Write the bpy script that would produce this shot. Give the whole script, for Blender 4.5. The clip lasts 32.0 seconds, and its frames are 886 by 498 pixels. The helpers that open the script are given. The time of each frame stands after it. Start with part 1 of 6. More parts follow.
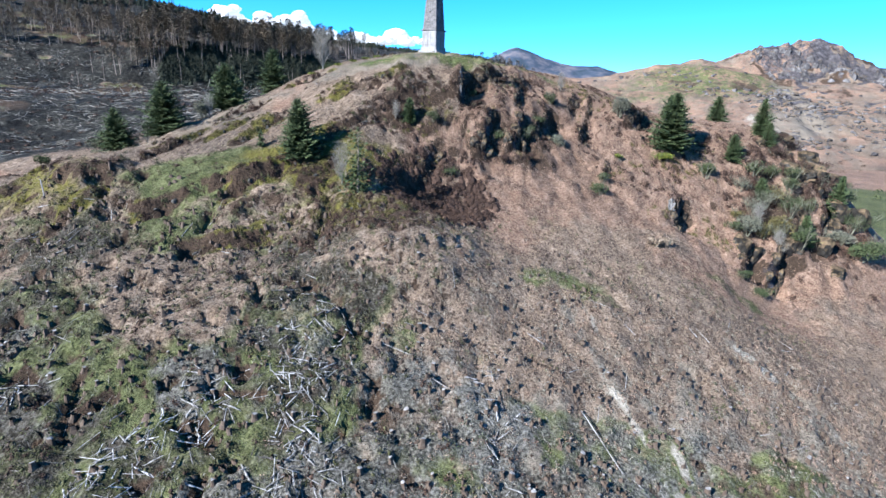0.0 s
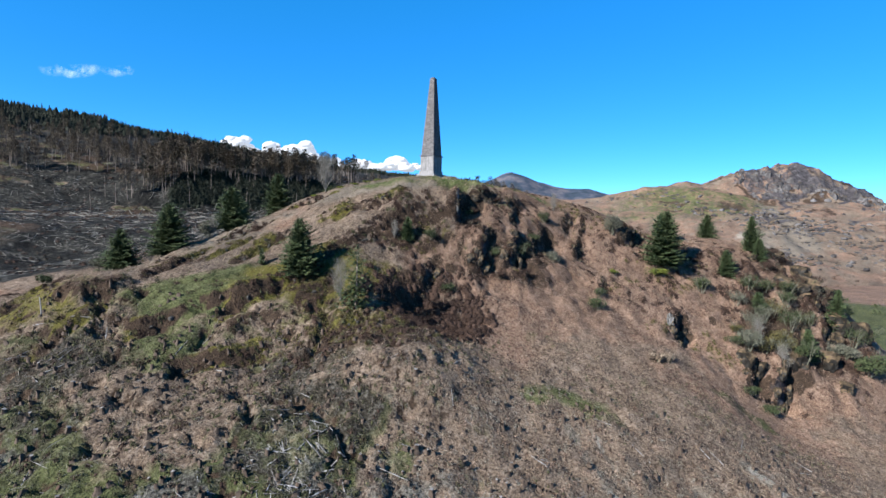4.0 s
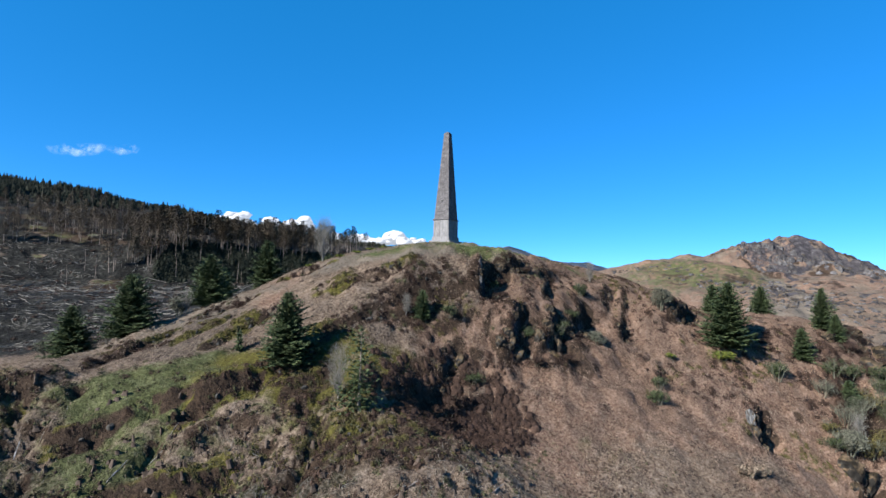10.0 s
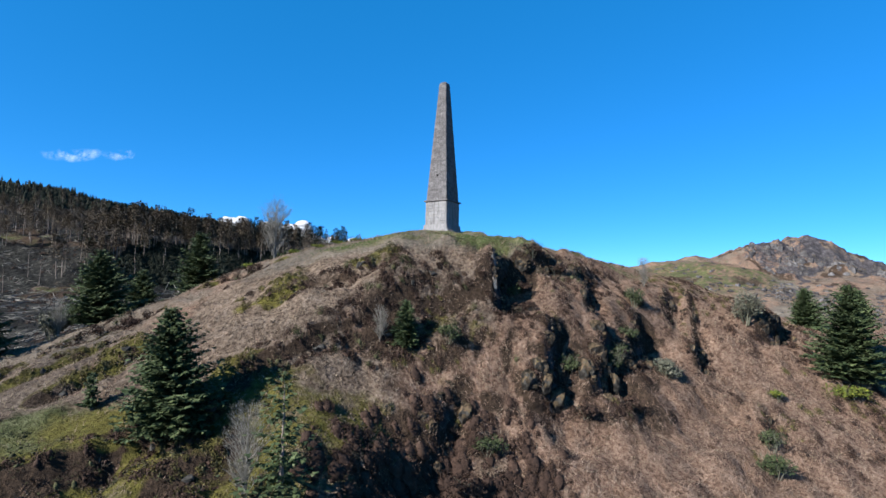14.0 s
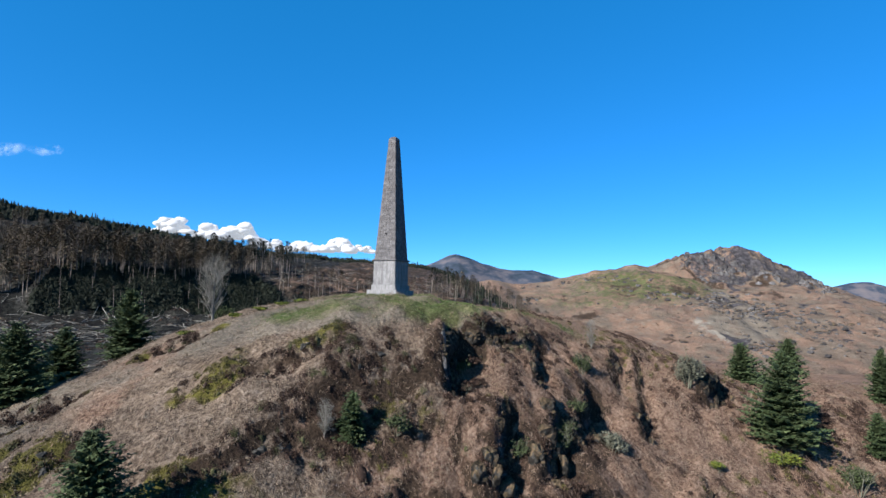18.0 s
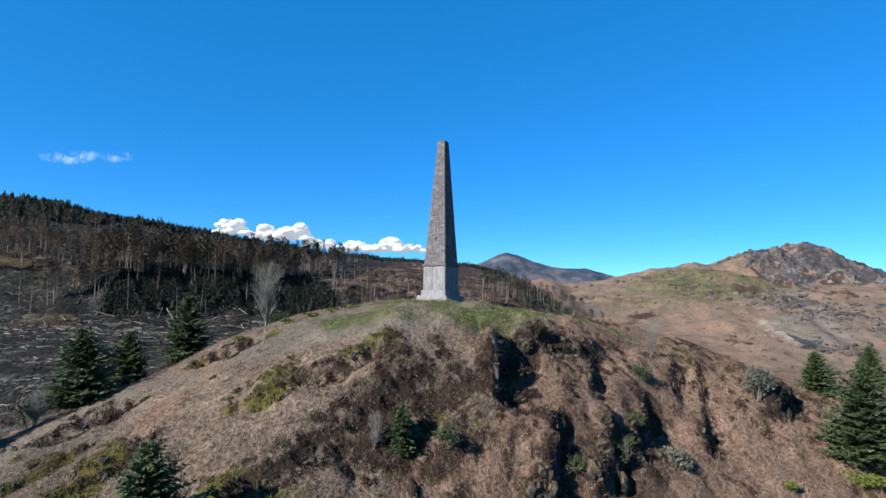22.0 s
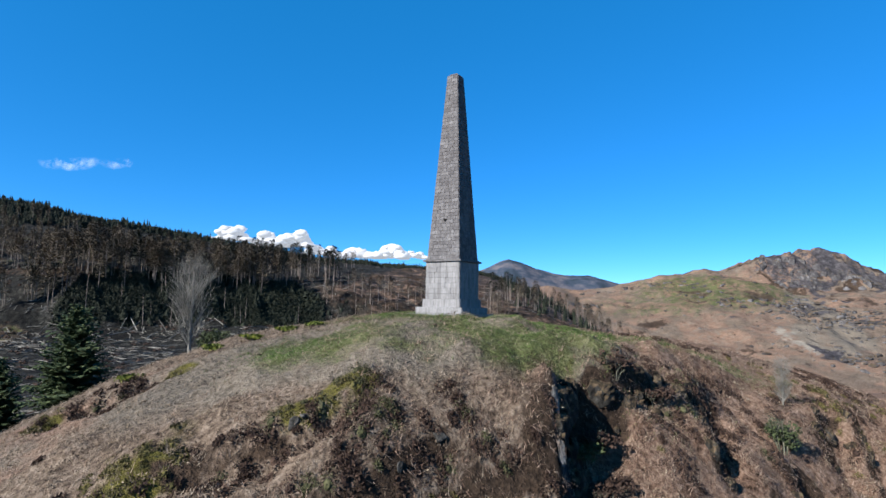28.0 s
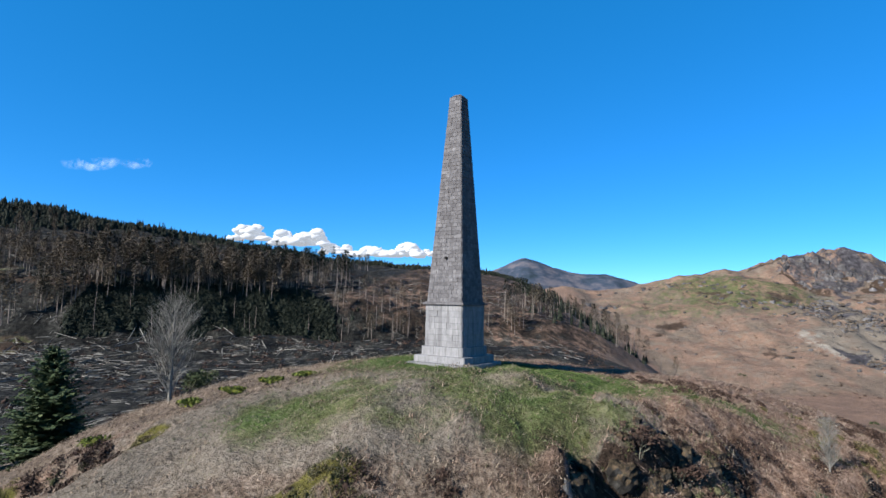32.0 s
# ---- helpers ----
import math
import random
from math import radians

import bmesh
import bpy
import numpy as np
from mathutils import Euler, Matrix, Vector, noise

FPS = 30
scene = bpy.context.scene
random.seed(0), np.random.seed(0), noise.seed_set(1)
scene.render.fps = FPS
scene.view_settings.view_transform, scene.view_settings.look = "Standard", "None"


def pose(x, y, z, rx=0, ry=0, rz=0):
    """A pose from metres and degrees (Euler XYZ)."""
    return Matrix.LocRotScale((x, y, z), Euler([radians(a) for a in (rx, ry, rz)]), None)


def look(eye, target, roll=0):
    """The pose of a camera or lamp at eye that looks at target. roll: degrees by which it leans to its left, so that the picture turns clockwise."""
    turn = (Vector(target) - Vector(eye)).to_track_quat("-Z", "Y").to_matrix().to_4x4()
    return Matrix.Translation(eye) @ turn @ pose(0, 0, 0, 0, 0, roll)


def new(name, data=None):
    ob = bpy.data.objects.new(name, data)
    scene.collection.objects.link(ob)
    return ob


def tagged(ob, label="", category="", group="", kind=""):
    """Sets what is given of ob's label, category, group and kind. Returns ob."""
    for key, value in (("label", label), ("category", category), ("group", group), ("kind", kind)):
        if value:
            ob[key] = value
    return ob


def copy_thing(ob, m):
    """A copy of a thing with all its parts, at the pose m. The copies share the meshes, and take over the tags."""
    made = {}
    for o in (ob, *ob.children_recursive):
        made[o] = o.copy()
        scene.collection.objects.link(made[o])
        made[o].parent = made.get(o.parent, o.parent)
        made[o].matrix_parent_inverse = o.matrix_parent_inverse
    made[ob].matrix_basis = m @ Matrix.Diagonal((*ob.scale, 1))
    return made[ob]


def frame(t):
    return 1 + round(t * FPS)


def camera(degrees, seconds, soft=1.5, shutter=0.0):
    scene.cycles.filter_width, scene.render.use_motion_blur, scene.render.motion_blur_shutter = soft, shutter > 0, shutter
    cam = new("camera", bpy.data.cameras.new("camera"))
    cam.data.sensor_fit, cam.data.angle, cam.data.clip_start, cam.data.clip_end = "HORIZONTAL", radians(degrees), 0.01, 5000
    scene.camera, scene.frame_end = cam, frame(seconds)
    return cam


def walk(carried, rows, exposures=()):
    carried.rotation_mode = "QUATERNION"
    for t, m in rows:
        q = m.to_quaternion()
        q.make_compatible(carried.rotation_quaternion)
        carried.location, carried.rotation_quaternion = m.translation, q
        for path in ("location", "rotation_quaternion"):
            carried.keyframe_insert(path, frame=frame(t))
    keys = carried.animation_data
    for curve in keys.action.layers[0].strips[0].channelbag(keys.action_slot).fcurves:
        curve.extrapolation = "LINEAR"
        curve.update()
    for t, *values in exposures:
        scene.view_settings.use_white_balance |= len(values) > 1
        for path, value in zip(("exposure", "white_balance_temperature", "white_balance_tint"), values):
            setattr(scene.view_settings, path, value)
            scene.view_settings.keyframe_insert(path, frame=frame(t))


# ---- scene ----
cam = camera(77.00, 32.0)
# seconds, eye, yaw, pitch, roll
PATH = [
    (0, 5.29, -123.07, -8.03, 0.95, -15.37, 2.04),
    (0.5, 5.37, -123.08, -7.98, 0.97, -17.54, 1.98),
    (1, 5.38, -123.13, -7.99, 0.83, -20.37, 2.04),
    (1.5, 5.41, -123.13, -8.19, 0.69, -22.24, 1.99),
    (2, 5.39, -123.11, -8.36, 0.79, -19.51, 1.82),
    (2.5, 5.45, -123.19, -8.35, 0.99, -12.27, 1.68),
    (3, 5.50, -123.32, -8.38, 1.12, -7.68, 1.73),
    (3.5, 5.41, -123.23, -8.31, 1.09, -5.39, 1.72),
    (4, 5.49, -123.27, -8.36, 1.23, -3.27, 1.60),
    (4.5, 5.50, -123.33, -8.37, 1.29, -1.43, 1.60),
    (6.5, 5.45, -122.89, -8.34, 1.31, 3.77, 1.71),
    (7, 5.19, -121.81, -8.37, 1.44, 3.99, 1.61),
    (7.5, 4.66, -120.13, -8.34, 1.47, 3.99, 1.51),
    (8, 3.99, -117.96, -8.37, 1.47, 3.99, 1.51),
    (8.5, 3.27, -115.34, -8.39, 1.47, 4.01, 1.51),
    (9, 2.52, -112.27, -8.43, 1.48, 4.13, 1.41),
    (9.5, 1.81, -108.88, -8.53, 1.32, 4.31, 1.31),
    (10, 1.44, -105.45, -8.63, 1.15, 4.35, 1.41),
    (10.5, 1.22, -101.66, -8.71, 1.09, 4.39, 1.21),
    (11, 1.25, -97.70, -8.63, 1.02, 4.56, 1.21),
    (11.5, 1.81, -93.57, -8.52, 0.93, 4.57, 1.51),
    (12, 2.44, -89.36, -8.42, 0.72, 4.44, 1.51),
    (12.5, 2.61, -85.07, -8.35, 0.66, 4.47, 1.41),
    (13, 2.20, -80.87, -8.22, 1.13, 5.04, 1.01),
    (13.5, 1.65, -77.97, -7.96, 1.03, 4.74, 1.01),
    (15.5, 0.94, -75.23, -8.18, 1.30, 5.01, 0.81),
    (16, 0.91, -75.35, -7.04, 1.76, 4.92, 0.81),
    (16.5, 0.94, -75.56, -4.86, 0.93, 4.97, 0.81),
    (17, 0.99, -75.62, -2.47, -2.99, 4.99, 1.01),
    (17.5, 0.99, -75.53, -0.88, -4.12, 5.04, 0.90),
    (18, 0.96, -75.55, -0.17, -4.37, 5.14, 1.00),
    (18.5, 0.99, -75.55, 0.24, -2.92, 5.13, 1.01),
    (19, 1.07, -75.69, 0.47, 1.36, 5.00, 0.91),
    (19.5, 1.16, -75.74, 0.59, 2.54, 4.89, 1.01),
    (20, 1.15, -75.85, 0.63, 1.24, 4.86, 1.01),
    (20.5, 1.14, -75.89, 0.65, 1.15, 4.84, 1.01),
    (21, 1.19, -75.99, 0.62, 0.99, 4.65, 1.01),
    (21.5, 1.13, -75.40, 0.72, 0.92, 4.80, 1.01),
    (22, 1.06, -74.21, 0.79, 0.86, 4.89, 1.01),
    (22.5, 0.95, -72.52, 0.87, 0.81, 4.92, 1.01),
    (23, 0.78, -70.30, 0.92, 0.78, 4.92, 1.11),
    (23.5, 0.56, -67.55, 0.98, 0.76, 4.98, 1.11),
    (24, 0.34, -64.37, 0.95, 0.85, 5.52, 1.12),
    (24.5, 0.16, -61.78, 0.78, 0.92, 5.72, 1.12),
    (26.5, -0.51, -55.30, 1.06, 1.08, 5.51, 1.02),
    (27, -0.61, -53.32, 1.18, 1.08, 5.51, 1.02),
    (27.5, -0.53, -51.11, 1.22, 1.08, 5.57, 1.12),
    (28, -0.29, -48.89, 1.19, 1.00, 5.63, 1.02),
    (28.5, 0.18, -46.55, 1.31, 1.08, 6.03, 1.42),
    (29, 0.50, -45.08, 1.41, 1.23, 5.59, 1.32),
    (29.5, 0.62, -44.30, 1.43, 1.46, 5.63, 1.22),
    (30, 0.64, -44.14, 1.27, 1.52, 5.16, 1.11),
    (30.5, 0.65, -44.17, 1.41, 1.84, 5.23, 1.11),
    (31, 0.66, -44.30, 2.45, 2.27, 5.23, 1.11),
    (31.5, 0.66, -44.45, 3.65, 2.51, 5.33, 1.11),
    (32, 0.71, -44.54, 5.05, 2.63, 5.38, 1.11),
]


def aim(yaw, pitch):
    a, b = radians(yaw), radians(pitch)
    return Vector((-math.sin(a) * math.cos(b), math.cos(a) * math.cos(b), math.sin(b)))


walk(cam, [(t, look((x, y, z), Vector((x, y, z)) + aim(yaw, pitch), roll)) for t, x, y, z, yaw, pitch, roll in PATH],
     [(0, 2.32, 5950, 10), (1, 2.5, 5950, 10), (1.5, 2.62, 5950, 10), (2, 2.58, 5950, 10), (2.5, 2.36, 6050, 10), (3, 2.08, 6200, 10), (3.5, 1.87, 6350, 10), (4, 1.74, 6450, 10), (7, 1.57, 6500, 10), (13, 1.57, 6500, 10), (18, 1.5, 6500, 10), (32, 1.5, 6500, 10)])
# END WALK
# ---- light ----
SUN_HIGH = 30.0
SUN_DIR = Vector((-0.777 * math.cos(radians(SUN_HIGH)), -0.629 * math.cos(radians(SUN_HIGH)), math.sin(radians(SUN_HIGH))))
world = bpy.data.worlds.new("sky")
scene.world = world
world.use_nodes = True
wn = world.node_tree.nodes
sky = wn.new("ShaderNodeTexSky")
sky.sky_type, sky.sun_disc = "NISHITA", False
sky.sun_elevation, sky.sun_rotation = radians(SUN_HIGH), math.atan2(SUN_DIR.x, SUN_DIR.y)
sky.altitude, sky.air_density, sky.dust_density, sky.ozone_density = 2600, 0.8, 0.8, 4.0
tone = wn.new("ShaderNodeHueSaturation")
tone.inputs["Saturation"].default_value = 1.24
tint = wn.new("ShaderNodeMix")
tint.data_type, tint.blend_type = "RGBA", "MULTIPLY"
tint.inputs[0].default_value = 1.0
tint.inputs[7].default_value = (0.72, 1.02, 1.20, 1)
world.node_tree.links.new(sky.outputs[0], tone.inputs["Color"])
world.node_tree.links.new(tone.outputs[0], tint.inputs[6])
even = wn.new("ShaderNodeMix")
even.data_type, even.blend_type = "RGBA", "MIX"
even.inputs[0].default_value = 0.42
even.inputs[7].default_value = (0.02, 1.44, 3.40, 1)
world.node_tree.links.new(tint.outputs[2], even.inputs[6])
world.node_tree.links.new(even.outputs[2], wn["Background"].inputs[0])
wn["Background"].inputs[1].default_value = 0.078
sun = new("sun", bpy.data.lights.new("sun", "SUN"))
sun.data.energy, sun.data.angle, sun.data.color = 5.0, radians(0.53), (1.0, 0.955, 0.925)
sun.matrix_world = Matrix.Translation(SUN_DIR * 300) @ SUN_DIR.to_track_quat("Z", "Y").to_matrix().to_4x4()


# ---- materials ----
class Nodes:
    """A node material under construction."""

    def __init__(self, name, rough=0.9, spec=0.2):
        self.m = bpy.data.materials.new(name)
        self.m.use_nodes = True
        self.t = self.m.node_tree
        self.p = self.t.nodes["Principled BSDF"]
        self.p.inputs["Roughness"].default_value = rough
        self.p.inputs["Specular IOR Level"].default_value = spec
        self.co = self.t.nodes.new("ShaderNodeTexCoord").outputs["Object"]

    def put(self, kind, **values):
        n = self.t.nodes.new(kind)
        for k, v in values.items():
            if hasattr(v, "is_linked"):
                self.t.links.new(v, n.inputs[k.replace("_", " ")])
            else:
                n.inputs[k.replace("_", " ")].default_value = v
        return n

    def noise(self, scale, detail=4.0, rough=0.55, where=None):
        n = self.put("ShaderNodeTexNoise", Scale=scale, Detail=detail, Roughness=rough)
        self.t.links.new(where or self.co, n.inputs["Vector"])
        return n.outputs["Fac"]

    def ramp(self, fac, stops):
        n = self.t.nodes.new("ShaderNodeValToRGB")
        el = n.color_ramp.elements
        while len(el) < len(stops):
            el.new(0.5)
        for e, (at, col) in zip(el, stops):
            e.position, e.color = at, (*col, 1) if not isinstance(col, (int, float)) else (col, col, col, 1)
        self.t.links.new(fac, n.inputs[0])
        return n.outputs[0]

    def mix(self, fac, a, b, blend="MIX"):
        n = self.t.nodes.new("ShaderNodeMix")
        n.data_type, n.blend_type = "RGBA", blend
        for v, i in ((fac, 0), (a, 6), (b, 7)):
            if hasattr(v, "is_linked"):
                self.t.links.new(v, n.inputs[i])
            else:
                n.inputs[i].default_value = v if i == 0 else (*v, 1)
        return n.outputs[2]

    def math(self, op, a, b=0.0):
        n = self.t.nodes.new("ShaderNodeMath")
        n.operation = op
        for i, v in enumerate((a, b)):
            if hasattr(v, "is_linked"):
                self.t.links.new(v, n.inputs[i])
            else:
                n.inputs[i].default_value = v
        return n.outputs[0]

    def attr(self, name):
        n = self.t.nodes.new("ShaderNodeAttribute")
        n.attribute_name = name
        return n.outputs["Fac"]

    def pick(self):
        return self.t.nodes.new("ShaderNodeObjectInfo").outputs["Random"]

    def island(self):
        return self.t.nodes.new("ShaderNodeNewGeometry").outputs["Random Per Island"]

    def bump(self, height, strength=0.4, distance=0.1):
        n = self.put("ShaderNodeBump", Strength=strength, Distance=distance, Height=height)
        self.t.links.new(n.outputs[0], self.p.inputs["Normal"])

    def done(self, colour, value=0.435):
        """Links the colour, brought to the depth of winter vegetation and weathered stone."""
        n = self.put("ShaderNodeHueSaturation", Saturation=1.0, Value=value, Color=colour)
        self.t.links.new(n.outputs[0], self.p.inputs["Base Color"])
        return self.m


def make_ground():
    n = Nodes("moorland", 0.95, 0.1)
    fine, mid, wide = n.noise(3.0, 6, 0.65), n.noise(0.55, 5, 0.6), n.noise(0.09, 4)
    bracken = n.ramp(n.math("ADD", n.math("MULTIPLY", fine, 0.7), n.math("MULTIPLY", mid, 0.3)),
                     [(0.35, (0.03, 0.022, 0.016)), (0.48, (0.208, 0.154, 0.110)), (0.64, (0.45, 0.365, 0.28))])
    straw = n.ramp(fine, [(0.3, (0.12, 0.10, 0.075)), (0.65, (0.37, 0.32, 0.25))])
    green = n.ramp(n.math("ADD", n.math("MULTIPLY", fine, 0.6), n.math("MULTIPLY", mid, 0.4)),
                   [(0.34, (0.028, 0.032, 0.014)), (0.5, (0.125, 0.142, 0.055)), (0.66, (0.28, 0.285, 0.145))])
    moss = n.ramp(fine, [(0.3, (0.07, 0.065, 0.015)), (0.65, (0.22, 0.20, 0.05))])
    heath = n.ramp(fine, [(0.3, (0.025, 0.018, 0.013)), (0.62, (0.11, 0.075, 0.05))])
    fell = n.ramp(n.math("ADD", n.math("MULTIPLY", fine, 0.75), n.math("MULTIPLY", wide, 0.25)),
                  [(0.36, (0.016, 0.016, 0.015)), (0.47, (0.098, 0.095, 0.078)), (0.57, (0.252, 0.243, 0.208)), (0.70, (0.485, 0.47, 0.43))])
    rock = n.ramp(n.math("ADD", n.math("MULTIPLY", n.noise(1.6, 8, 0.7), 0.5), n.math("MULTIPLY", n.noise(0.16, 6, 0.7), 0.5)),
                  [(0.38, (0.022, 0.020, 0.022)), (0.51, (0.085, 0.079, 0.084)), (0.66, (0.26, 0.25, 0.25))])
    ash = n.ramp(n.math("ADD", n.math("MULTIPLY", fine, 0.7), n.math("MULTIPLY", mid, 0.3)), [(0.38, (0.012, 0.011, 0.008)), (0.50, (0.052, 0.046, 0.033)), (0.63, (0.18, 0.17, 0.145))])
    c = bracken
    rust = n.ramp(n.math("ADD", n.math("MULTIPLY", fine, 0.7), n.math("MULTIPLY", mid, 0.3)), [(0.34, (0.04, 0.023, 0.014)), (0.47, (0.25, 0.158, 0.108)), (0.62, (0.48, 0.345, 0.255))])
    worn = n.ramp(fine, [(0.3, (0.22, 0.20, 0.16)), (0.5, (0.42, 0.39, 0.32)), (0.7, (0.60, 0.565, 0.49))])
    turf = n.ramp(fine, [(0.3, (0.045, 0.075, 0.018)), (0.5, (0.10, 0.165, 0.04)), (0.7, (0.19, 0.25, 0.09))])
    slash = n.ramp(n.math("ADD", n.math("MULTIPLY", n.noise(0.9, 7, 0.68), 0.6), n.math("MULTIPLY", n.noise(0.16, 5, 0.6), 0.4)),
                   [(0.43, (0.007, 0.007, 0.007)), (0.52, (0.030, 0.031, 0.026)), (0.59, (0.085, 0.083, 0.07)), (0.69, (0.34, 0.33, 0.31))])
    border = n.math("MULTIPLY", n.math("SUBTRACT", n.noise(0.22, 9, 0.72), 0.5), 1.25)
    for name, tint in (("rust", rust), ("straw", straw), ("green", green), ("turf", turf), ("worn", worn), ("moss", moss), ("felled", fell), ("ash", ash), ("heath", heath), ("slash", slash), ("rock", rock)):
        edge = n.math("ADD", n.attr(name), border)
        c = n.mix(n.ramp(edge, [(0.40, 0.0), (0.62, 1.0)]), c, tint)
    c = n.mix(1.0, c, n.ramp(n.noise(0.05, 11, 0.70), [(0.32, (0.60, 0.62, 0.65)), (0.68, (1.28, 1.25, 1.22))]), "MULTIPLY")
    n.bump(n.math("ADD", n.math("ADD", fine, n.math("MULTIPLY", n.noise(9.0, 4), 0.4)), n.math("MULTIPLY", n.noise(0.1, 7, 0.6), 7.0)), 1.0, 0.35)
    return n.done(c)


def make_plain(name, stops, scale, rough=0.85, bump=0.4, distance=0.03, vary=0.0, value=0.435):
    n = Nodes(name, rough)
    f = n.math("ADD", n.math("MULTIPLY", n.noise(scale, 6, 0.65), 0.65), n.math("MULTIPLY", n.noise(scale * 0.17, 3), 0.35))
    if vary:
        f = n.math("ADD", f, n.math("MULTIPLY", n.math("SUBTRACT", n.island(), 0.5), vary))
    n.bump(f, bump, distance)
    return n.done(n.ramp(f, stops), value)


GROUND = make_ground()
BARK = make_plain("bark", [(0.3, (0.05, 0.035, 0.025)), (0.65, (0.16, 0.12, 0.09))], 12)
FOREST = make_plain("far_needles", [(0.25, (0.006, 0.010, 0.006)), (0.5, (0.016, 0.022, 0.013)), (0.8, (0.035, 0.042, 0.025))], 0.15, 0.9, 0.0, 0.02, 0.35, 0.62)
NEEDLE = make_plain("needles", [(0.2, (0.018, 0.030, 0.012)), (0.5, (0.050, 0.078, 0.030)), (0.8, (0.12, 0.15, 0.065))], 4, 0.7, 0.2, 0.02, 0.35, 0.58)


# ---- land ----
# broad swells, then the smaller shoulders: x, y, height, radius
SWELLS = [
    (-10, -13, 4.5, 25), (44, 20, 3.2, 25), (-60, -78, 3.3, 28), (92, 20, 3.8, 17), (20, 3, -1.0, 10), (28, -23, -4.4, 10),
    (110, -100, -5.8, 42), (-20, -78, 3.9, 28), (-2, -34, 0.3, 10), (20, 80, -1.5, 28), (-64, -42, 6.6, 25), (5, -13, 3.0, 8),
    (-100, 20, -6.8, 17), (75, -3, 2.8, 8), (60, -28, -1.3, 8), (-28, 3, 4.6, 25), (60, 80, -7.2, 28), (100, 80, 2.7, 28),
    (44, 20, -1.3, 17), (-10, -28, 4.2, 8), (80, 10, 7.8, 17), (26, 10, 6.6, 25), (-10, -58, 5.0, 25), (-70, 45, -1.6, 42),
]
SHOULDERS = [
    (-10, -18, 0.6, 8), (58, -34, -2.4, 10), (60, -125, -2.7, 28), (-45, -13, 2.5, 8), (80, 45, 5.3, 28), (-50, -42, 4.0, 8),
    (0, 45, -1.2, 28), (15, -3, 1.5, 8), (-5, -34, -4.0, 8), (10, -28, -1.4, 8), (60, -8, 3.5, 8), (68, -28, -2.5, 17),
    (-65, -23, -2.1, 8), (30, -18, 1.8, 8), (10, 3, -1.2, 8), (0, -18, 3.8, 8), (0, -28, -3.2, 8), (25, -13, -5.1, 8),
    (20, 3, 5.2, 17), (-40, -100, 2.8, 28), (-10, -3, 6.3, 25), (-28, -8, 3.8, 25), (20, -8, 3.5, 8), (40, -8, 1.3, 8),
]
HUMPS = [
    (-44, -4, -3.2, 14), (82, 10, -0.9, 14), (20, 0, -1.0, 8), (-20, 0, 0.4, 8), (40, 0, 1.2, 8), (-58, 10, -1.3, 14),
    (-20, -50, -2.6, 8), (0, -40, 2.2, 8), (40, -32, 1.7, 14), (10, -10, -1.1, 8), (0, 10, 0.4, 8), (-30, -40, 1.5, 8),
    (-50, -10, -2.3, 8), (-30, -10, 0.3, 8), (20, -20, 2.7, 8), (10, -40, -1.3, 8), (0, -50, 2.6, 8), (30, -10, -0.7, 8),
    (40, -10, -1.0, 8), (82, -4, 3.4, 14), (68, 10, 0.6, 14), (68, -4, 1.3, 14), (-10, 0, 0.3, 8), (-8, -37, 1.8, 4), (-1, 0, 0.5, 6),
    (3, -36, -2.2, 5),
]
KNOLL = SWELLS + SHOULDERS + HUMPS


def smooth(t):
    t = np.clip(t, 0.0, 1.0)
    return t * t * (3 - 2 * t)


def valley(x, y):
    """The broad floor: a terrace behind the knoll that drops to the river flats on the right and in front."""
    lift = smooth((y + 150) / 210) * smooth((175 - x) / 150)
    return -62 + 51 * lift


def upland(x, y):
    """The wooded hillside behind: a steep bank, a felled bench and a ridge that runs back to the right."""
    top_y = np.interp(x, [-420, -295, -211, -149, -56, 10, 70, 120, 165], [220, 300, 425, 496, 594, 630, 600, 540, 470])
    top_z = np.interp(x, [-420, -295, -211, -149, -56, 10, 60, 100, 140, 175], [84, 72, 61, 54, 51, 50, 45, 31, 10, 0])
    foot = np.interp(x, [-400, -220, -130, -60, 0, 60, 120, 180], [20, 60, 102, 140, 160, 180, 230, 300])
    bank = np.interp(x, [-300, -60, 0, 60, 120], [14, 13, 7, 5, 0])
    t = np.clip((y - foot) / np.maximum(top_y - foot, 40), 0, 1)
    run = np.interp(x, [-160, -118], [70, 15])
    return bank * smooth((y - foot - 6) / run) + np.maximum(top_z - bank, 0) * t ** 0.85


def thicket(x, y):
    """1 on the steep bank, where dense near-black wood stands in for its shade."""
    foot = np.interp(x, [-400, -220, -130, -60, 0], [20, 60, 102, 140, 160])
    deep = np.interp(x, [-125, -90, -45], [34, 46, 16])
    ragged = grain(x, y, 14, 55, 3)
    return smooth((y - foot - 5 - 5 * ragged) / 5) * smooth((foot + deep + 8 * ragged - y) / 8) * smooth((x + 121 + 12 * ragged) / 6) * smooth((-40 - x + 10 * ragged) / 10)


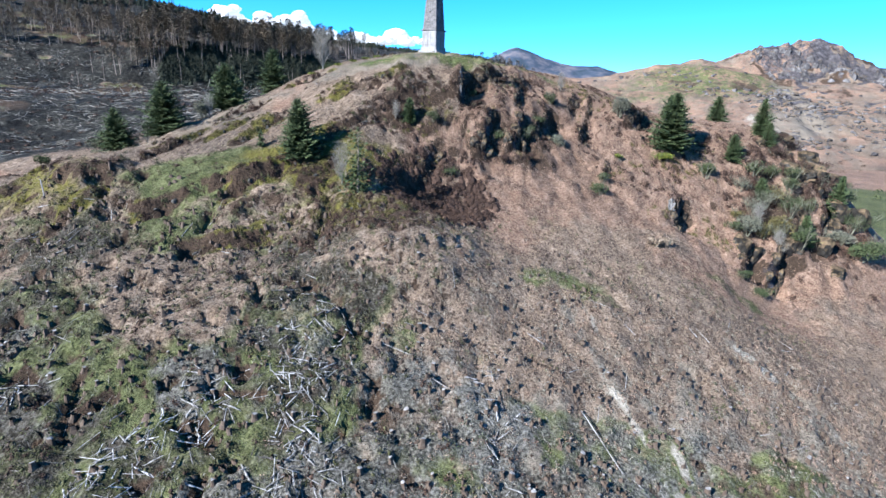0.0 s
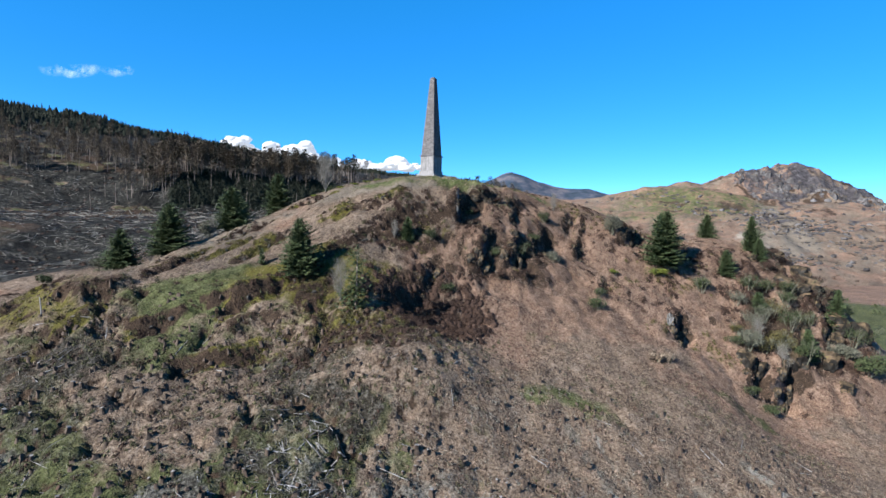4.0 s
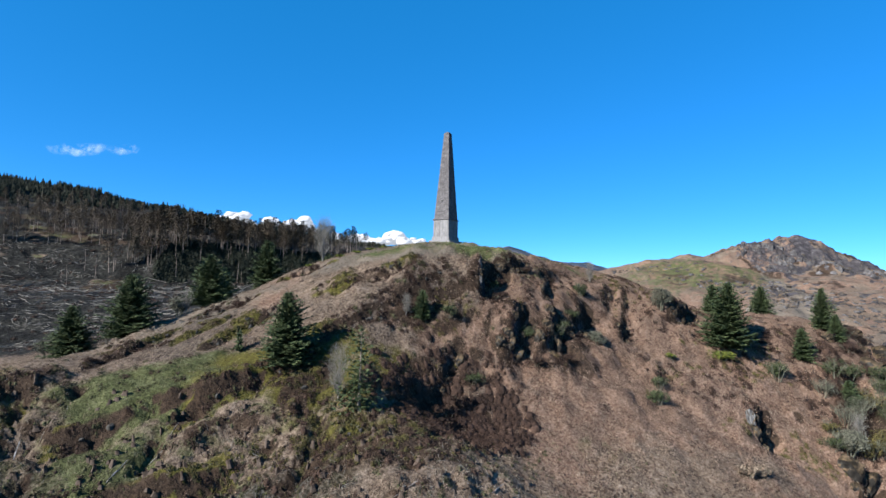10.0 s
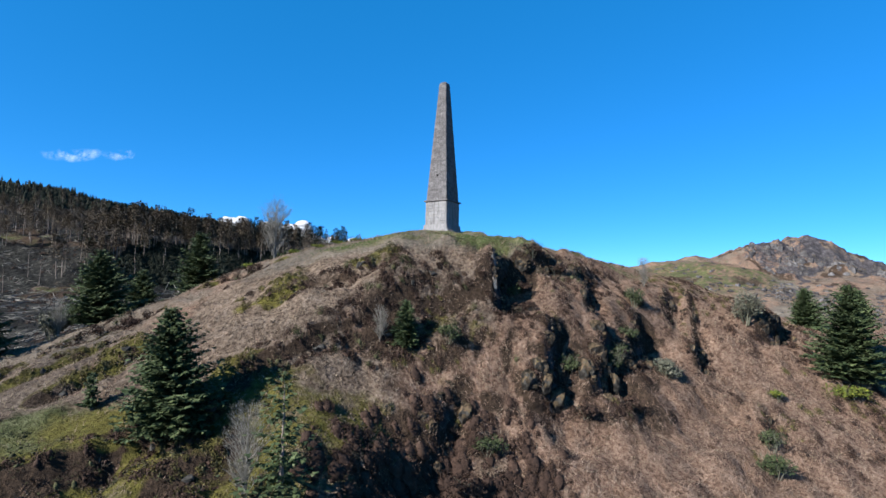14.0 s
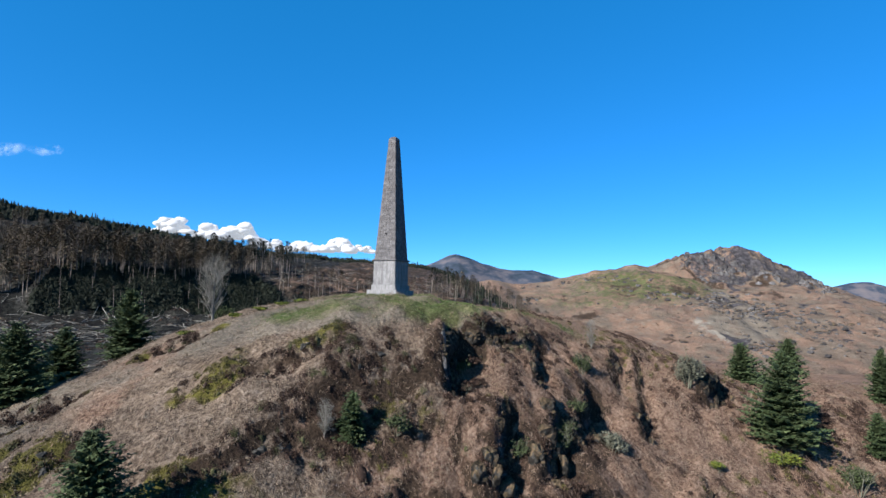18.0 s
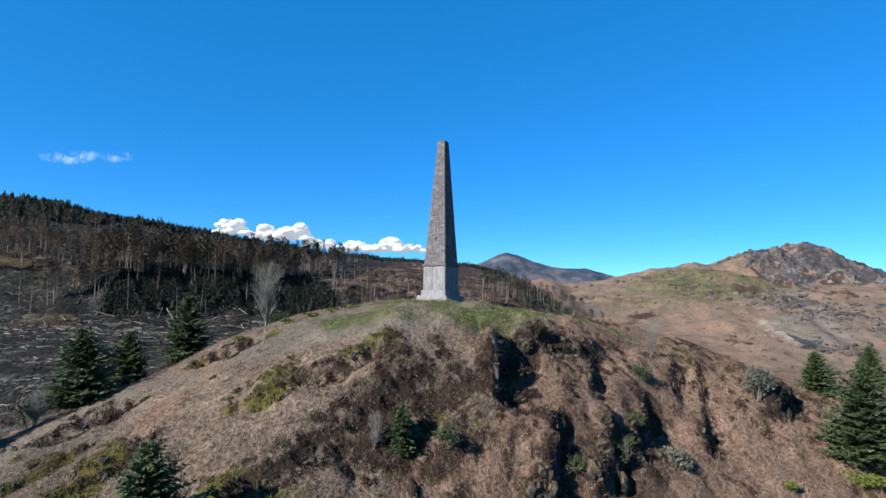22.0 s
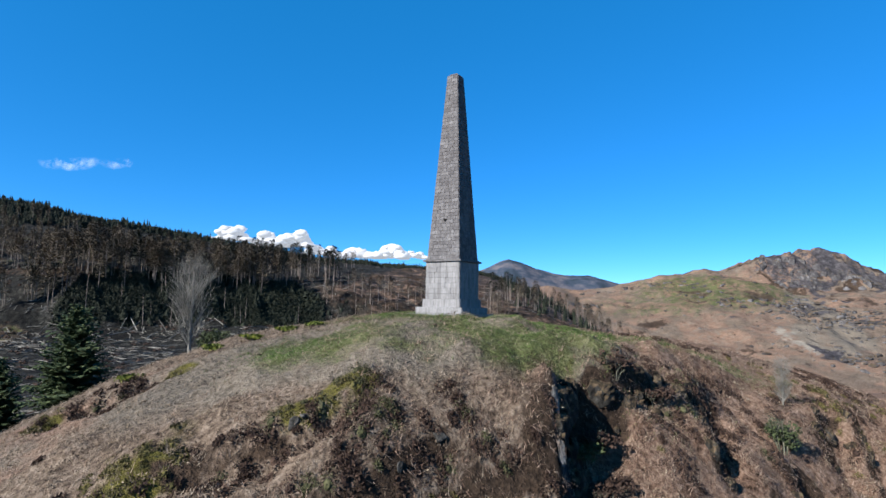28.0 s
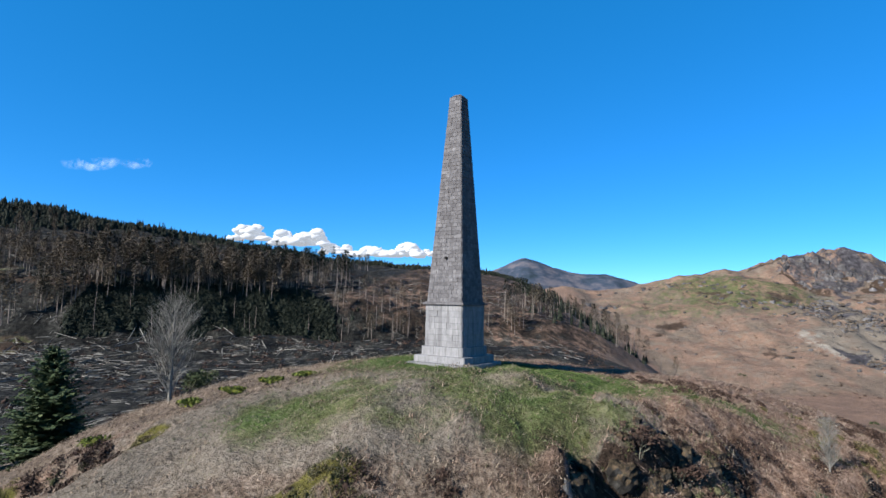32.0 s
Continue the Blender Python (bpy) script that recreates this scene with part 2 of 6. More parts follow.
def right_hill(x, y):
    """The crag-topped hill across the valley."""
    top = np.interp(x, [60, 141, 248, 275, 326, 373, 400, 415, 448, 500, 540, 566, 580, 592, 640, 680, 800, 1000], [40, 82, 93, 97, 110, 120, 116, 118, 134, 143, 148, 151, 146, 138, 116, 97, 60, 20])
    foot = np.interp(x, [60, 160, 300, 700, 1000], [470, 430, 400, 430, 520])
    t = np.clip((y - foot) / (785 - foot), 0, 1)
    steep = smooth((x - 400) / 60) * smooth((640 - x) / 60)
    shape = t * (1 - 0.22 * steep * smooth(t * 1.2) * (1 - smooth((t - 0.86) / 0.14)))
    return top * shape * smooth((x - 40) / 120) * (1 - 0.75 * smooth((y - 800) / 400))


def mounds(x, y):
    z = np.zeros_like(x)
    for mx, my, mz, r in KNOLL:
        z += mz * np.exp(-((x - mx) ** 2 + (y - my) ** 2) / (2 * r * r))
    return z


def broad(x, y):
    """The land without crags and hummocks."""
    return valley(x, y) + mounds(x, y) + upland(x, y) + right_hill(x, y)


def lattice(ix, iy, seed):
    h = (ix * 374761393 + iy * 668265263 + seed * 144269) & 0x7FFFFFFF
    h = ((h ^ (h >> 13)) * 1274126177) & 0x7FFFFFFF
    return ((h ^ (h >> 16)) & 0xFFFF) / 65535.0


def grain(x, y, size, seed=0, octaves=3):
    """Value noise from -1 to 1; size is the widest swell in metres."""
    total, amp, norm = np.zeros_like(x), 1.0, 0.0
    for k in range(octaves):
        u, v = x / size + 37.1 * k, y / size - 11.7 * k
        iu, iv = np.floor(u).astype(np.int64), np.floor(v).astype(np.int64)
        fu, fv = u - iu, v - iv
        fu, fv = fu * fu * (3 - 2 * fu), fv * fv * (3 - 2 * fv)
        a, b = lattice(iu, iv, seed + k), lattice(iu + 1, iv, seed + k)
        c, d = lattice(iu, iv + 1, seed + k), lattice(iu + 1, iv + 1, seed + k)
        total += amp * ((a * (1 - fu) + b * fu) * (1 - fv) + (c * (1 - fu) + d * fu) * fv)
        norm += amp
        amp, size = amp * 0.5, size * 0.5
    return 2 * total / norm - 1


def patch(x, y, cx, cy, rx, ry, turn=0.0):
    """1 at the middle of an oval, 0 past its edge."""
    a = radians(turn)
    u = ((x - cx) * math.cos(a) + (y - cy) * math.sin(a)) / rx
    v = (-(x - cx) * math.sin(a) + (y - cy) * math.cos(a)) / ry
    return smooth(1.35 - np.sqrt(u * u + v * v))


# rock ledges: x, y, way of the drop in degrees, half width, run-up behind, height
CRAGS = [
    (6.6, -16.2, -8, 2.6, 3.0, 6.0), (12.2, -10.4, -52, 4.6, 3.0, 2.2), (16.8, -8.5, -35, 2.0, 3.0, 1.9), (11.0, -22.0, -30, 3.8, 4.0, 4.8),
    (16.6, -19.4, -25, 3.6, 4.0, 4.8), (23.0, -12.0, -20, 2.6, 4.0, 3.6), (30.8, -8.8, -22, 2.8, 3.5, 3.0), (-2.5, -33.0, -35, 5.6, 4.5, 1.8),
    (1.2, -28.0, -30, 3.2, 3.0, 1.8), (32.6, -2.6, -20, 2.2, 3.5, 2.4), (43.2, -2.6, -35, 3.6, 4.0, 4.4), (46.5, -22.0, -30, 3.2, 5.0, 4.4), (34.0, -17.4, -30, 1.6, 2.5, 1.6), (17.0, -12.1, -30, 1.6, 2.0, 2.2), (29.3, -3.4, -25, 2.2, 2.6, 2.6), (20.5, -15.1, -25, 2.0, 2.4, 2.4),
]
BANKS = [
    (58.5, -25.5, -30, 2.6, 4, 5.0), (64.5, -24.5, -40, 3.6, 4, 6.0), (72, -17, -20, 4, 5, 4.0), (66, -12, -30, 4, 5, 3.0), (79, -12, -15, 6, 6, 5.0),
    (75, -4, -20, 5, 5, 3.0),
]
# low heathery banks that climb the slope aslant: from, to, height
STRIPS = [
    (-43, -37, -38, -26, 1.3), (-30, -33, -24.5, -26, 1.4), (-27.5, -44.5, -22.5, -38.6, 1.7), (-23, -39, -16, -34.2, 1.3), (-18, -40.4, -12.4, -35.4, 1.6), (-29, -54.5, -21, -50, 2.4),
    (-47.5, -56, -44, -48, 1.6), (-18, -24.6, -5, -17.8, 1.3), (-8, -25.6, -0.5, -18.8, 1.8), (-29, -27.6, -24.5, -26.3, 0.9), (-16, -32.3, -9.5, -27.6, 1.8), (-8.5, -27.6, -2.4, -23.6, 1.9),
    (-27.6, -11.2, -19.6, -8.4, 1.0), (-38, -21.2, -30.5, -17.4, 1.2), (-36, -31, -31, -24, 0.9), (-12, -46.5, -6, -43, 1.3), (-38, -50, -33, -45.5, 1.4), (-16, -52, -11, -48.5, 1.5), (-2, -22.4, 4.6, -18.6, 1.6), (-62, -44, -54, -37, 1.2),
]
for x0, y0, x1, y1, tall in STRIPS:
    BANKS.append(((x0 + x1) / 2, (y0 + y1) / 2, math.degrees(math.atan2(y1 - y0, x1 - x0)) - 90, math.hypot(x1 - x0, y1 - y0) / 2, 2.2, tall))


def ledge(x, y, cx, cy, way, half, run, tall):
    """A rib that rises from behind and breaks off sharply in the way of the drop."""
    a = radians(way)
    wob = 1.1 * (grain(x, y, 4.0, 71, 3) - float(grain(np.array([float(cx)]), np.array([float(cy)]), 4.0, 71, 3)[0]))
    s = (x - cx) * math.cos(a) + (y - cy) * math.sin(a) + wob
    l = -(x - cx) * math.sin(a) + (y - cy) * math.cos(a)
    side = smooth(1.5 - np.abs(l) / half + 0.7 * grain(x, y, 3.5, 73, 3))
    back = np.where(s < 0, np.exp(-(s / run) ** 2), np.exp(-(s / 0.3) ** 2))
    cut = np.where(s > 0, np.exp(-(s / (0.75 * tall + 0.4)) ** 2), np.exp(-(s / 0.3) ** 2))
    return side * tall * (0.28 * back - 0.62 * cut)


def crag_mask(x, y):
    m = np.zeros_like(x)
    for cx, cy, way, half, run, tall in CRAGS + BANKS:
        m = np.maximum(m, smooth(1.5 - np.hypot(x - cx, y - cy) / (0.5 * (half + run))) * min(1.0, 0.45 + 0.2 * tall))
    return m


def rock_mask(x, y):
    m = np.zeros_like(x)
    for cx, cy, way, half, run, tall in CRAGS + BANKS[:6]:
        m = np.maximum(m, smooth(1.5 - np.hypot(x - cx, y - cy) / (0.8 * half)) * min(1.0, 0.4 + 0.15 * tall))
    return m


def ribs(x, y):
    """Low broken banks that climb the slope aslant."""
    u = (0.62 * x - 0.78 * y) / 6.0 + 0.7 * grain(x, y, 11, 101, 3) + 0.12 * grain(x, y, 1.5, 103, 2)
    f = u - np.floor(u)
    saw = np.where(f < 0.82, f / 0.82, (1 - f) / 0.18)
    mask = smooth((grain(x, y, 9, 105, 2) + 0.05) / 0.4) * smooth((y + 62) / 10) * smooth((-12 - y + 4 * grain(x, y, 8, 107, 2)) / 7) * (0.25 + 0.75 * smooth((4 - x) / 8))
    return mask * saw


def core(x, y):
    """The broken middle of the knoll, but for the bracken apron beside the cleft."""
    return np.maximum(patch(x, y, 15, -17, 20, 11, 8), 0.8 * patch(x, y, -3, -28, 9, 8, 40)) * (1 - 0.85 * patch(x, y, 14.5, -14.8, 5.5, 4.2))


def strip_mask(x, y):
    """1 along the heathery banks."""
    ragged = grain(x, y, 3.4, 109, 3)
    m = np.zeros_like(x)
    for x0, y0, x1, y1, tall in STRIPS:
        dx, dy = x1 - x0, y1 - y0
        long2 = dx * dx + dy * dy
        t = np.clip(((x - x0) * dx + (y - y0) * dy) / long2, 0, 1)
        off = np.hypot(x - x0 - t * dx, y - y0 - t * dy)
        m = np.maximum(m, smooth(1.5 - off / (0.6 + 0.5 * tall) + 0.9 * ragged))
    return m


def gully(x, y):
    """The wet ditch that runs down the felled slope."""
    mid = np.interp(y, [-92, -83, -77, -70, -62, -53], [13.5, 11.7, 10.8, 8.5, 8.6, 10.8]) + 0.5 * grain(y, 0 * y, 3, 81, 2)
    return np.exp(-((x - mid) / (0.5 + 0.3 * grain(x, y, 3, 83, 2))) ** 2) * smooth((-60 - y) / 5) * np.clip(0.7 + 0.9 * grain(x, y, 5, 84, 2), 0, 1)


def height(x, y):
    x, y = np.asarray(x, float), np.asarray(y, float)
    z = broad(x, y)
    dist = np.hypot(x, y + 30)
    near = smooth((260 - dist) / 120)
    wide = 1 - near
    flat = smooth((9 - np.hypot(x, y)) / 5)
    felled = smooth((-46 - y) / 12)
    z = z + near * (1 - flat) * (0.55 * grain(x, y, 9, 3, 2) + (0.34 + 0.4 * felled) * grain(x, y, 2.6, 5, 3))
    close = dist < 120
    if np.any(close):
        xc, yc = x[close], y[close]
        add = np.zeros_like(xc)
        for row in CRAGS + BANKS:
            add += ledge(xc, yc, *row)
        m = crag_mask(xc, yc)
        add += m * (1.1 * grain(xc, yc, 3.6, 91, 3) + 0.35 * np.abs(grain(xc, yc, 1.9, 93, 2)))
        add -= 1.2 * gully(xc, yc)
        add += (0.6 + 0.7 * smooth((4 - xc) / 10) * smooth((-36 - yc) / 8)) * ribs(xc, yc)
        add += 1.5 * smooth((xc + 6) / 10) * smooth((yc + 40) / 12) * smooth((2 - yc + 0.1 * xc) / 6) * (np.abs(grain(xc, yc, 4.2, 113, 3)) - 0.25)
        add += 1.15 * patch(xc, yc, 25, -9, 20, 9, -25) * grain(xc, yc, 6.5, 111, 3)
        add += core(xc, yc) * (0.9 * grain(xc, yc, 4.4, 97, 3) - 0.7 * smooth((0.16 - np.abs(grain(xc, yc, 5.0, 99, 2))) / 0.16))
        pits = smooth((grain(xc, yc, 2.2, 95, 3) - 0.12) / 0.3) * smooth((-34 - yc) / 12)
        add -= (0.42 + 0.75 * smooth((8 - xc) / 14)) * pits
        add += 0.28 * smooth((-48 - yc) / 8) * smooth((xc - 8) / 10) * grain(xc / (1 + 0.012 * (yc + 60)), 0.10 * yc, 3.2, 67, 2)
        z[close] += add
    hill = smooth((x - 120) / 120) * smooth((y - 430) / 120)
    z = z + wide * (1.6 * grain(x, y, 45, 31, 3) + hill * (5 * grain(x, y, 70, 41, 4) + 8 * np.abs(grain(x, y, 34, 43, 4))))
    cliff = smooth((x - 400) / 50) * smooth((y - 690) / 40) * smooth((700 - x) / 60)
    z = z + cliff * (11 * np.abs(grain(x + 0.4 * y, 0.6 * y, 24, 45, 4)) - 4 + 9 * np.abs(grain(1.5 * x, 0.35 * y, 17, 46, 3)))
    left = smooth((60 - x) / 80) * smooth((y - 90) / 40)
    step = (y + 0.35 * x) / 13 + 0.9 * grain(x, y, 60, 49, 3)
    step = step - np.floor(step)
    z = z + left * 1.8 * np.where(step < 0.8, step / 0.8, (1 - step) / 0.2) * smooth((260 - y) / 60)
    z = z + left * (3.0 * grain(x, y, 22, 47, 3) + 2.0 * np.abs(grain(x, y, 8, 48, 2)))
    return z


def spread(parts):
    out = []
    for a, b, step in parts:
        out.append(np.arange(a, b, step))
    return np.concatenate(out)


def mesh_from(name, verts, faces, material=None, smooth_shade=False):
    me = bpy.data.meshes.new(name)
    me.from_pydata(verts, [], faces)
    if material:
        me.materials.append(material)
    if smooth_shade:
        me.polygons.foreach_set("use_smooth", np.ones(len(me.polygons), bool))
    me.update()
    return me


gx = spread([(-3000, -700, 100), (-700, -260, 14), (-260, -80, 2.6), (-80, 96, 0.54), (96, 150, 1.6), (150, 720, 4.5), (720, 1100, 20), (1100, 3001, 100)])
gy = spread([(-2000, -200, 100), (-200, -106, 6), (-106, -62, 0.6), (-62, 22, 0.44), (22, 120, 1.6), (120, 330, 2.6), (330, 420, 5), (420, 830, 4.5), (830, 1200, 30), (1200, 4201, 150)])
GX, GY = np.meshgrid(gx, gy)
GZ = height(GX, GY)
rows_n, cols_n = GX.shape
gverts = np.stack([GX.ravel(), GY.ravel(), GZ.ravel()], 1)
k = np.arange(rows_n * cols_n).reshape(rows_n, cols_n)
gfaces = np.stack([k[:-1, :-1], k[:-1, 1:], k[1:, 1:], k[1:, :-1]], -1).reshape(-1, 4)
gm = bpy.data.meshes.new("ground")
gm.vertices.add(len(gverts))
gm.vertices.foreach_set("co", gverts.ravel())
gm.loops.add(len(gfaces) * 4)
gm.loops.foreach_set("vertex_index", gfaces.ravel().astype(np.int32))
gm.polygons.add(len(gfaces))
gm.polygons.foreach_set("loop_start", np.arange(0, len(gfaces) * 4, 4, dtype=np.int32))
gm.polygons.foreach_set("use_smooth", np.ones(len(gfaces), bool))
gm.update(calc_edges=True)
gm.materials.append(GROUND)


def mossy(x, y):
    """Where moss takes over from heather on the banks."""
    return smooth((grain(x, y, 5.5, 153, 2) - 0.02 - 0.25 * smooth((x - 4) / 10)) / 0.2) * (1 - 0.9 * smooth((x - 6) / 5)) * (1 - 0.95 * patch(x, y, 1, -33, 12, 9, 20))


def zones(x, y, z):
    """How much of each cover grows at a place."""
    hill = smooth((x - 110) / 80) * smooth((y - 380) / 60)
    behind = np.interp(x, [-220, -100, -60, -40, 0, 60, 110], [-90, -32, -12, 6, 26, 44, 60])
    left = smooth((95 - x) / 60) * smooth((y - behind) / 14) * (1 - hill)
    knoll = 1 - np.maximum(hill, left)
    w, v = 0.5 + 0.5 * grain(x, y, 14, 61, 3), 0.5 + 0.5 * grain(x, y, 5, 63, 3)
    wide = 0.5 + 0.5 * grain(x, y, 110, 65, 4)
    lower = smooth((-52 - y + 22 * (w - 0.5)) / 20) * (1 - smooth((x - 64) / 10)) * knoll
    west = smooth((6 - x + 10 * (v - 0.5)) / 16)
    out = {}
    foot = np.interp(x, [-400, -220, -130, -60, 0, 60, 120], [20, 60, 102, 140, 160, 180, 230])
    bank = thicket(x, y)
    out["ash"] = left * (1 - bank) * np.maximum(0.85 * smooth((foot - y) / 10), 0.5) * (0.45 + 0.8 * v)
    fan = x / (1 + 0.012 * (y + 60)) + 0.0 * y
    stripe = smooth((grain(fan, 0.10 * y, 3.2, 67, 2) - 0.05) / 0.35)
    track = np.maximum.reduce([np.exp(-((x - 20.9 + 0.365 * (y + 53.2)) / 0.9) ** 2), np.exp(-((x - 24.0 + 0.36 * (y + 53.2)) / 0.8) ** 2), np.exp(-((x - np.interp(y, [-84, -69.5, -58.8, -52.4], [64, 56.2, 50.5, 44.1])) / 1.5) ** 2)]) * smooth((-48 - y) / 6)
    out["slash"] = left * (1 - bank) * (0.78 - 0.33 * smooth((x + 66) / 20) * smooth((y - 150) / 20) - 0.55 * smooth((-105 - x) / 25) * smooth((grain(0.35 * x, y, 9, 59, 3) - 0.08) / 0.2))
    out["straw"] = np.maximum.reduce([knoll * 0.85 * patch(x, y, -4, -9, 25, 9, 8), knoll * 0.55 * patch(x, y, -38, -20, 22, 10, 25),
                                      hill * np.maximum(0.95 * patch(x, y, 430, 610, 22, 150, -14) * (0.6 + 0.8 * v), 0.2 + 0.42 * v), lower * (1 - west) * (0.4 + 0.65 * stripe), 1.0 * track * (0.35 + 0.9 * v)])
    out["green"] = np.maximum.reduce([1.15 * patch(x, y, 2, 0.5, 14, 6.5) * (0.7 + 0.5 * v), 1.0 * patch(x, y, -2, -9, 17, 7) * (v + 0.25), 1.0 * patch(x, y, -31, -41, 14, 6, 20) * (0.5 + 0.8 * v), 0.5 * patch(x, y, 9, -58, 2.5, 8, 8) * (v + 0.1), 0.75 * patch(x, y, 22, -49, 9, 4.5) * (v + 0.15), 0.7 * patch(x, y, 36, -42, 6, 3.5) * (v + 0.1), 0.7 * patch(x, y, 52, -36, 9, 3.5, -10) * (v + 0.15), 0.6 * patch(x, y, 5, -47, 5, 4) * (v + 0.1), 0.6 * patch(x, y, 18, -36, 6, 4) * (v + 0.3),
                                      lower * west * (0.55 + 0.6 * v), 0.78 * lower * (1 - west) * smooth((grain(x, y, 9, 295, 3) + 0.16) / 0.3), 0.9 * patch(x, y, -30, -50, 36, 11, 10) * (0.02 + 0.95 * v), 0.55 * patch(x, y, -14, -39, 12, 5, 15), 1.2 * patch(x, y, 260, 190, 130, 110), 0.95 * left * smooth((-105 - x) / 25) * smooth((grain(0.35 * x, y, 9, 59, 3) - 0.08) / 0.2), 0.78 * hill * patch(x, y, 310, 690, 200, 120) * (0.35 + 0.8 * wide) * (0.5 + 0.8 * v)])
    out["ash"] = np.maximum(out["ash"], smooth((-46 - y + 10 * (w - 0.5)) / 10) * knoll * smooth((4 - x + 12 * (v - 0.5)) / 14) * (0.18 + 0.62 * w + 0.3 * (v - 0.5)))
    out["worn"] = 0.78 * track * smooth((grain(x, y, 3.0, 69, 3) + 0.15) / 0.5) + 0.5 * lower * (1 - west) * smooth((stripe - 0.6) / 0.3) * v
    out["turf"] = np.maximum.reduce([1.3 * patch(x, y, 3, 0.8, 12.5, 5.4) * (0.85 + 0.25 * v), 1.0 * patch(x, y, 17, 2.8, 12, 2.6, -8) * (0.55 + 0.6 * v), 0.7 * patch(x, y, 1, -8, 15, 6.5) * (v - 0.05), 0.7 * patch(x, y, -11, -9.5, 5, 3) * (v + 0.2)])
    out["moss"] = np.maximum(0.75 * patch(x, y, -18, -36, 17, 5, 18) * (0.4 + v), 0.6 * patch(x, y, -56, -46, 16, 8)) + 0.22 * crag_mask(x, y) * (0.5 + v) + 0.75 * np.maximum(strip_mask(x, y), 0.7 * core(x, y)) * mossy(x, y) + 0.35 * patch(x, y, -14, -18, 14, 5, 20) * v + 0.75 * patch(x, y, -12, -44, 17, 7, 12) * v
    out["felled"] = np.maximum(lower * (0.68 - 0.42 * west * smooth((v - 0.4) / 0.2) - 0.3 * (1 - west) * smooth((w - 0.45) / 0.2)) * (1 - 0.8 * np.clip(out["worn"], 0, 1)), left * (0.1 + 0.55 * smooth((grain(x, y, 7, 57, 3) - 0.05) / 0.3)))
    out["rust"] = np.maximum.reduce([0.8 * left * smooth((x + 66) / 20) * smooth((y - 150) / 20), hill * (0.35 + 0.45 * smooth((grain(x, y, 38, 66, 3) + 0.1) / 0.4)), np.clip(0.5 + 0.9 * (w - 0.45) + 0.4 * smooth((y + 34) / 10), 0, 1) * smooth((x - 0) / 10) * (0.12 * smooth((y + 62) / 10) + 0.88 * smooth((y + 50) / 14)) * knoll, 0.8 * smooth((w - 0.45) / 0.25) * smooth((x + 16) / 10) * (0.1 + 0.9 * smooth((y + 48) / 12)), 0.55 * smooth((w - 0.5) / 0.2) * smooth((y + 62) / 12) * (0.6 + 0.6 * smooth((y + 34) / 10)), 0.5 * crag_mask(x, y) * (0.5 + v), hill * 0.3 * smooth((0.5 - 0.5 * wide - 0.5 * (0.5 + 0.5 * grain(x, y, 38, 66, 3))) / 0.12)])
    # patch (3, -34) is heather plus the hollow's shadow, both as colour
    # pits between the tussocks are also coloured dark in place of their shade
    # the bank term puts the shade of the steep bank into the colour
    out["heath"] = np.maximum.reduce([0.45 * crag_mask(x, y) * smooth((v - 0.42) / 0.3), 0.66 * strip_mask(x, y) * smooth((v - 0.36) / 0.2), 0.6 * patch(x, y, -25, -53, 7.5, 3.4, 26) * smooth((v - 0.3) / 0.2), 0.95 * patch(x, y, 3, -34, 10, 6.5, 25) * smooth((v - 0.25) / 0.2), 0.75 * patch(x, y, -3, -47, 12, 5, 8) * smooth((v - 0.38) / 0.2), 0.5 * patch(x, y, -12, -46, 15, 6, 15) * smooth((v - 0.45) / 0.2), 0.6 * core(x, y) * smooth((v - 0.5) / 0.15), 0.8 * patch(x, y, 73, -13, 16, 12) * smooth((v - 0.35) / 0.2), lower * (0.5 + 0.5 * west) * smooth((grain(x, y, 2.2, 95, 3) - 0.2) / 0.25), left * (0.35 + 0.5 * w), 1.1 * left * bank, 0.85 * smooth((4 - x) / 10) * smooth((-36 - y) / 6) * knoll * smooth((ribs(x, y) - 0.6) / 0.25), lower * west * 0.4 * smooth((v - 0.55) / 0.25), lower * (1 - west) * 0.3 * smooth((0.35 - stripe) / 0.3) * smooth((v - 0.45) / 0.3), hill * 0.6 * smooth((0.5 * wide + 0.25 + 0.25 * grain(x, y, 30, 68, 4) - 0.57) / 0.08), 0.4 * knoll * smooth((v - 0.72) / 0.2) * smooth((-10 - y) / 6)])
    return out


slope_y, slope_x = np.gradient(GZ, gy, gx)
steep = np.hypot(slope_x, slope_y)
cover = zones(GX, GY, GZ)
# heather on steep faces; its dark colour also deepens the shade of the clefts
cover["heath"] = np.maximum(cover["heath"], 0.8 * smooth((steep - 1.3) / 0.6) * smooth((300 - np.hypot(GX, GY)) / 100))
far_side = smooth((GX - 150) / 80) * smooth((GY - 430) / 40)
broken = 0.5 + 0.5 * grain(GX, GY, 26, 261, 4)
knobs = 0.5 + 0.5 * grain(GX, GY, 15, 269, 3)
summit = smooth((GX - 452 + 40 * (broken - 0.5)) / 30) * smooth((GY - 668 - 0.2 * (GX - 500)) / 26) * smooth((760 - GX) / 60)
slabs = np.maximum.reduce([patch(GX, GY, 420, 625, 34, 34), patch(GX, GY, 440, 570, 40, 26), patch(GX, GY, 365, 466, 40, 14), 0.8 * patch(GX, GY, 170, 668, 20, 12), 0.7 * patch(GX, GY, 268, 752, 40, 10), 0.8 * patch(GX, GY, 335, 640, 9, 16), 0.6 * patch(GX, GY, 300, 730, 16, 14)])
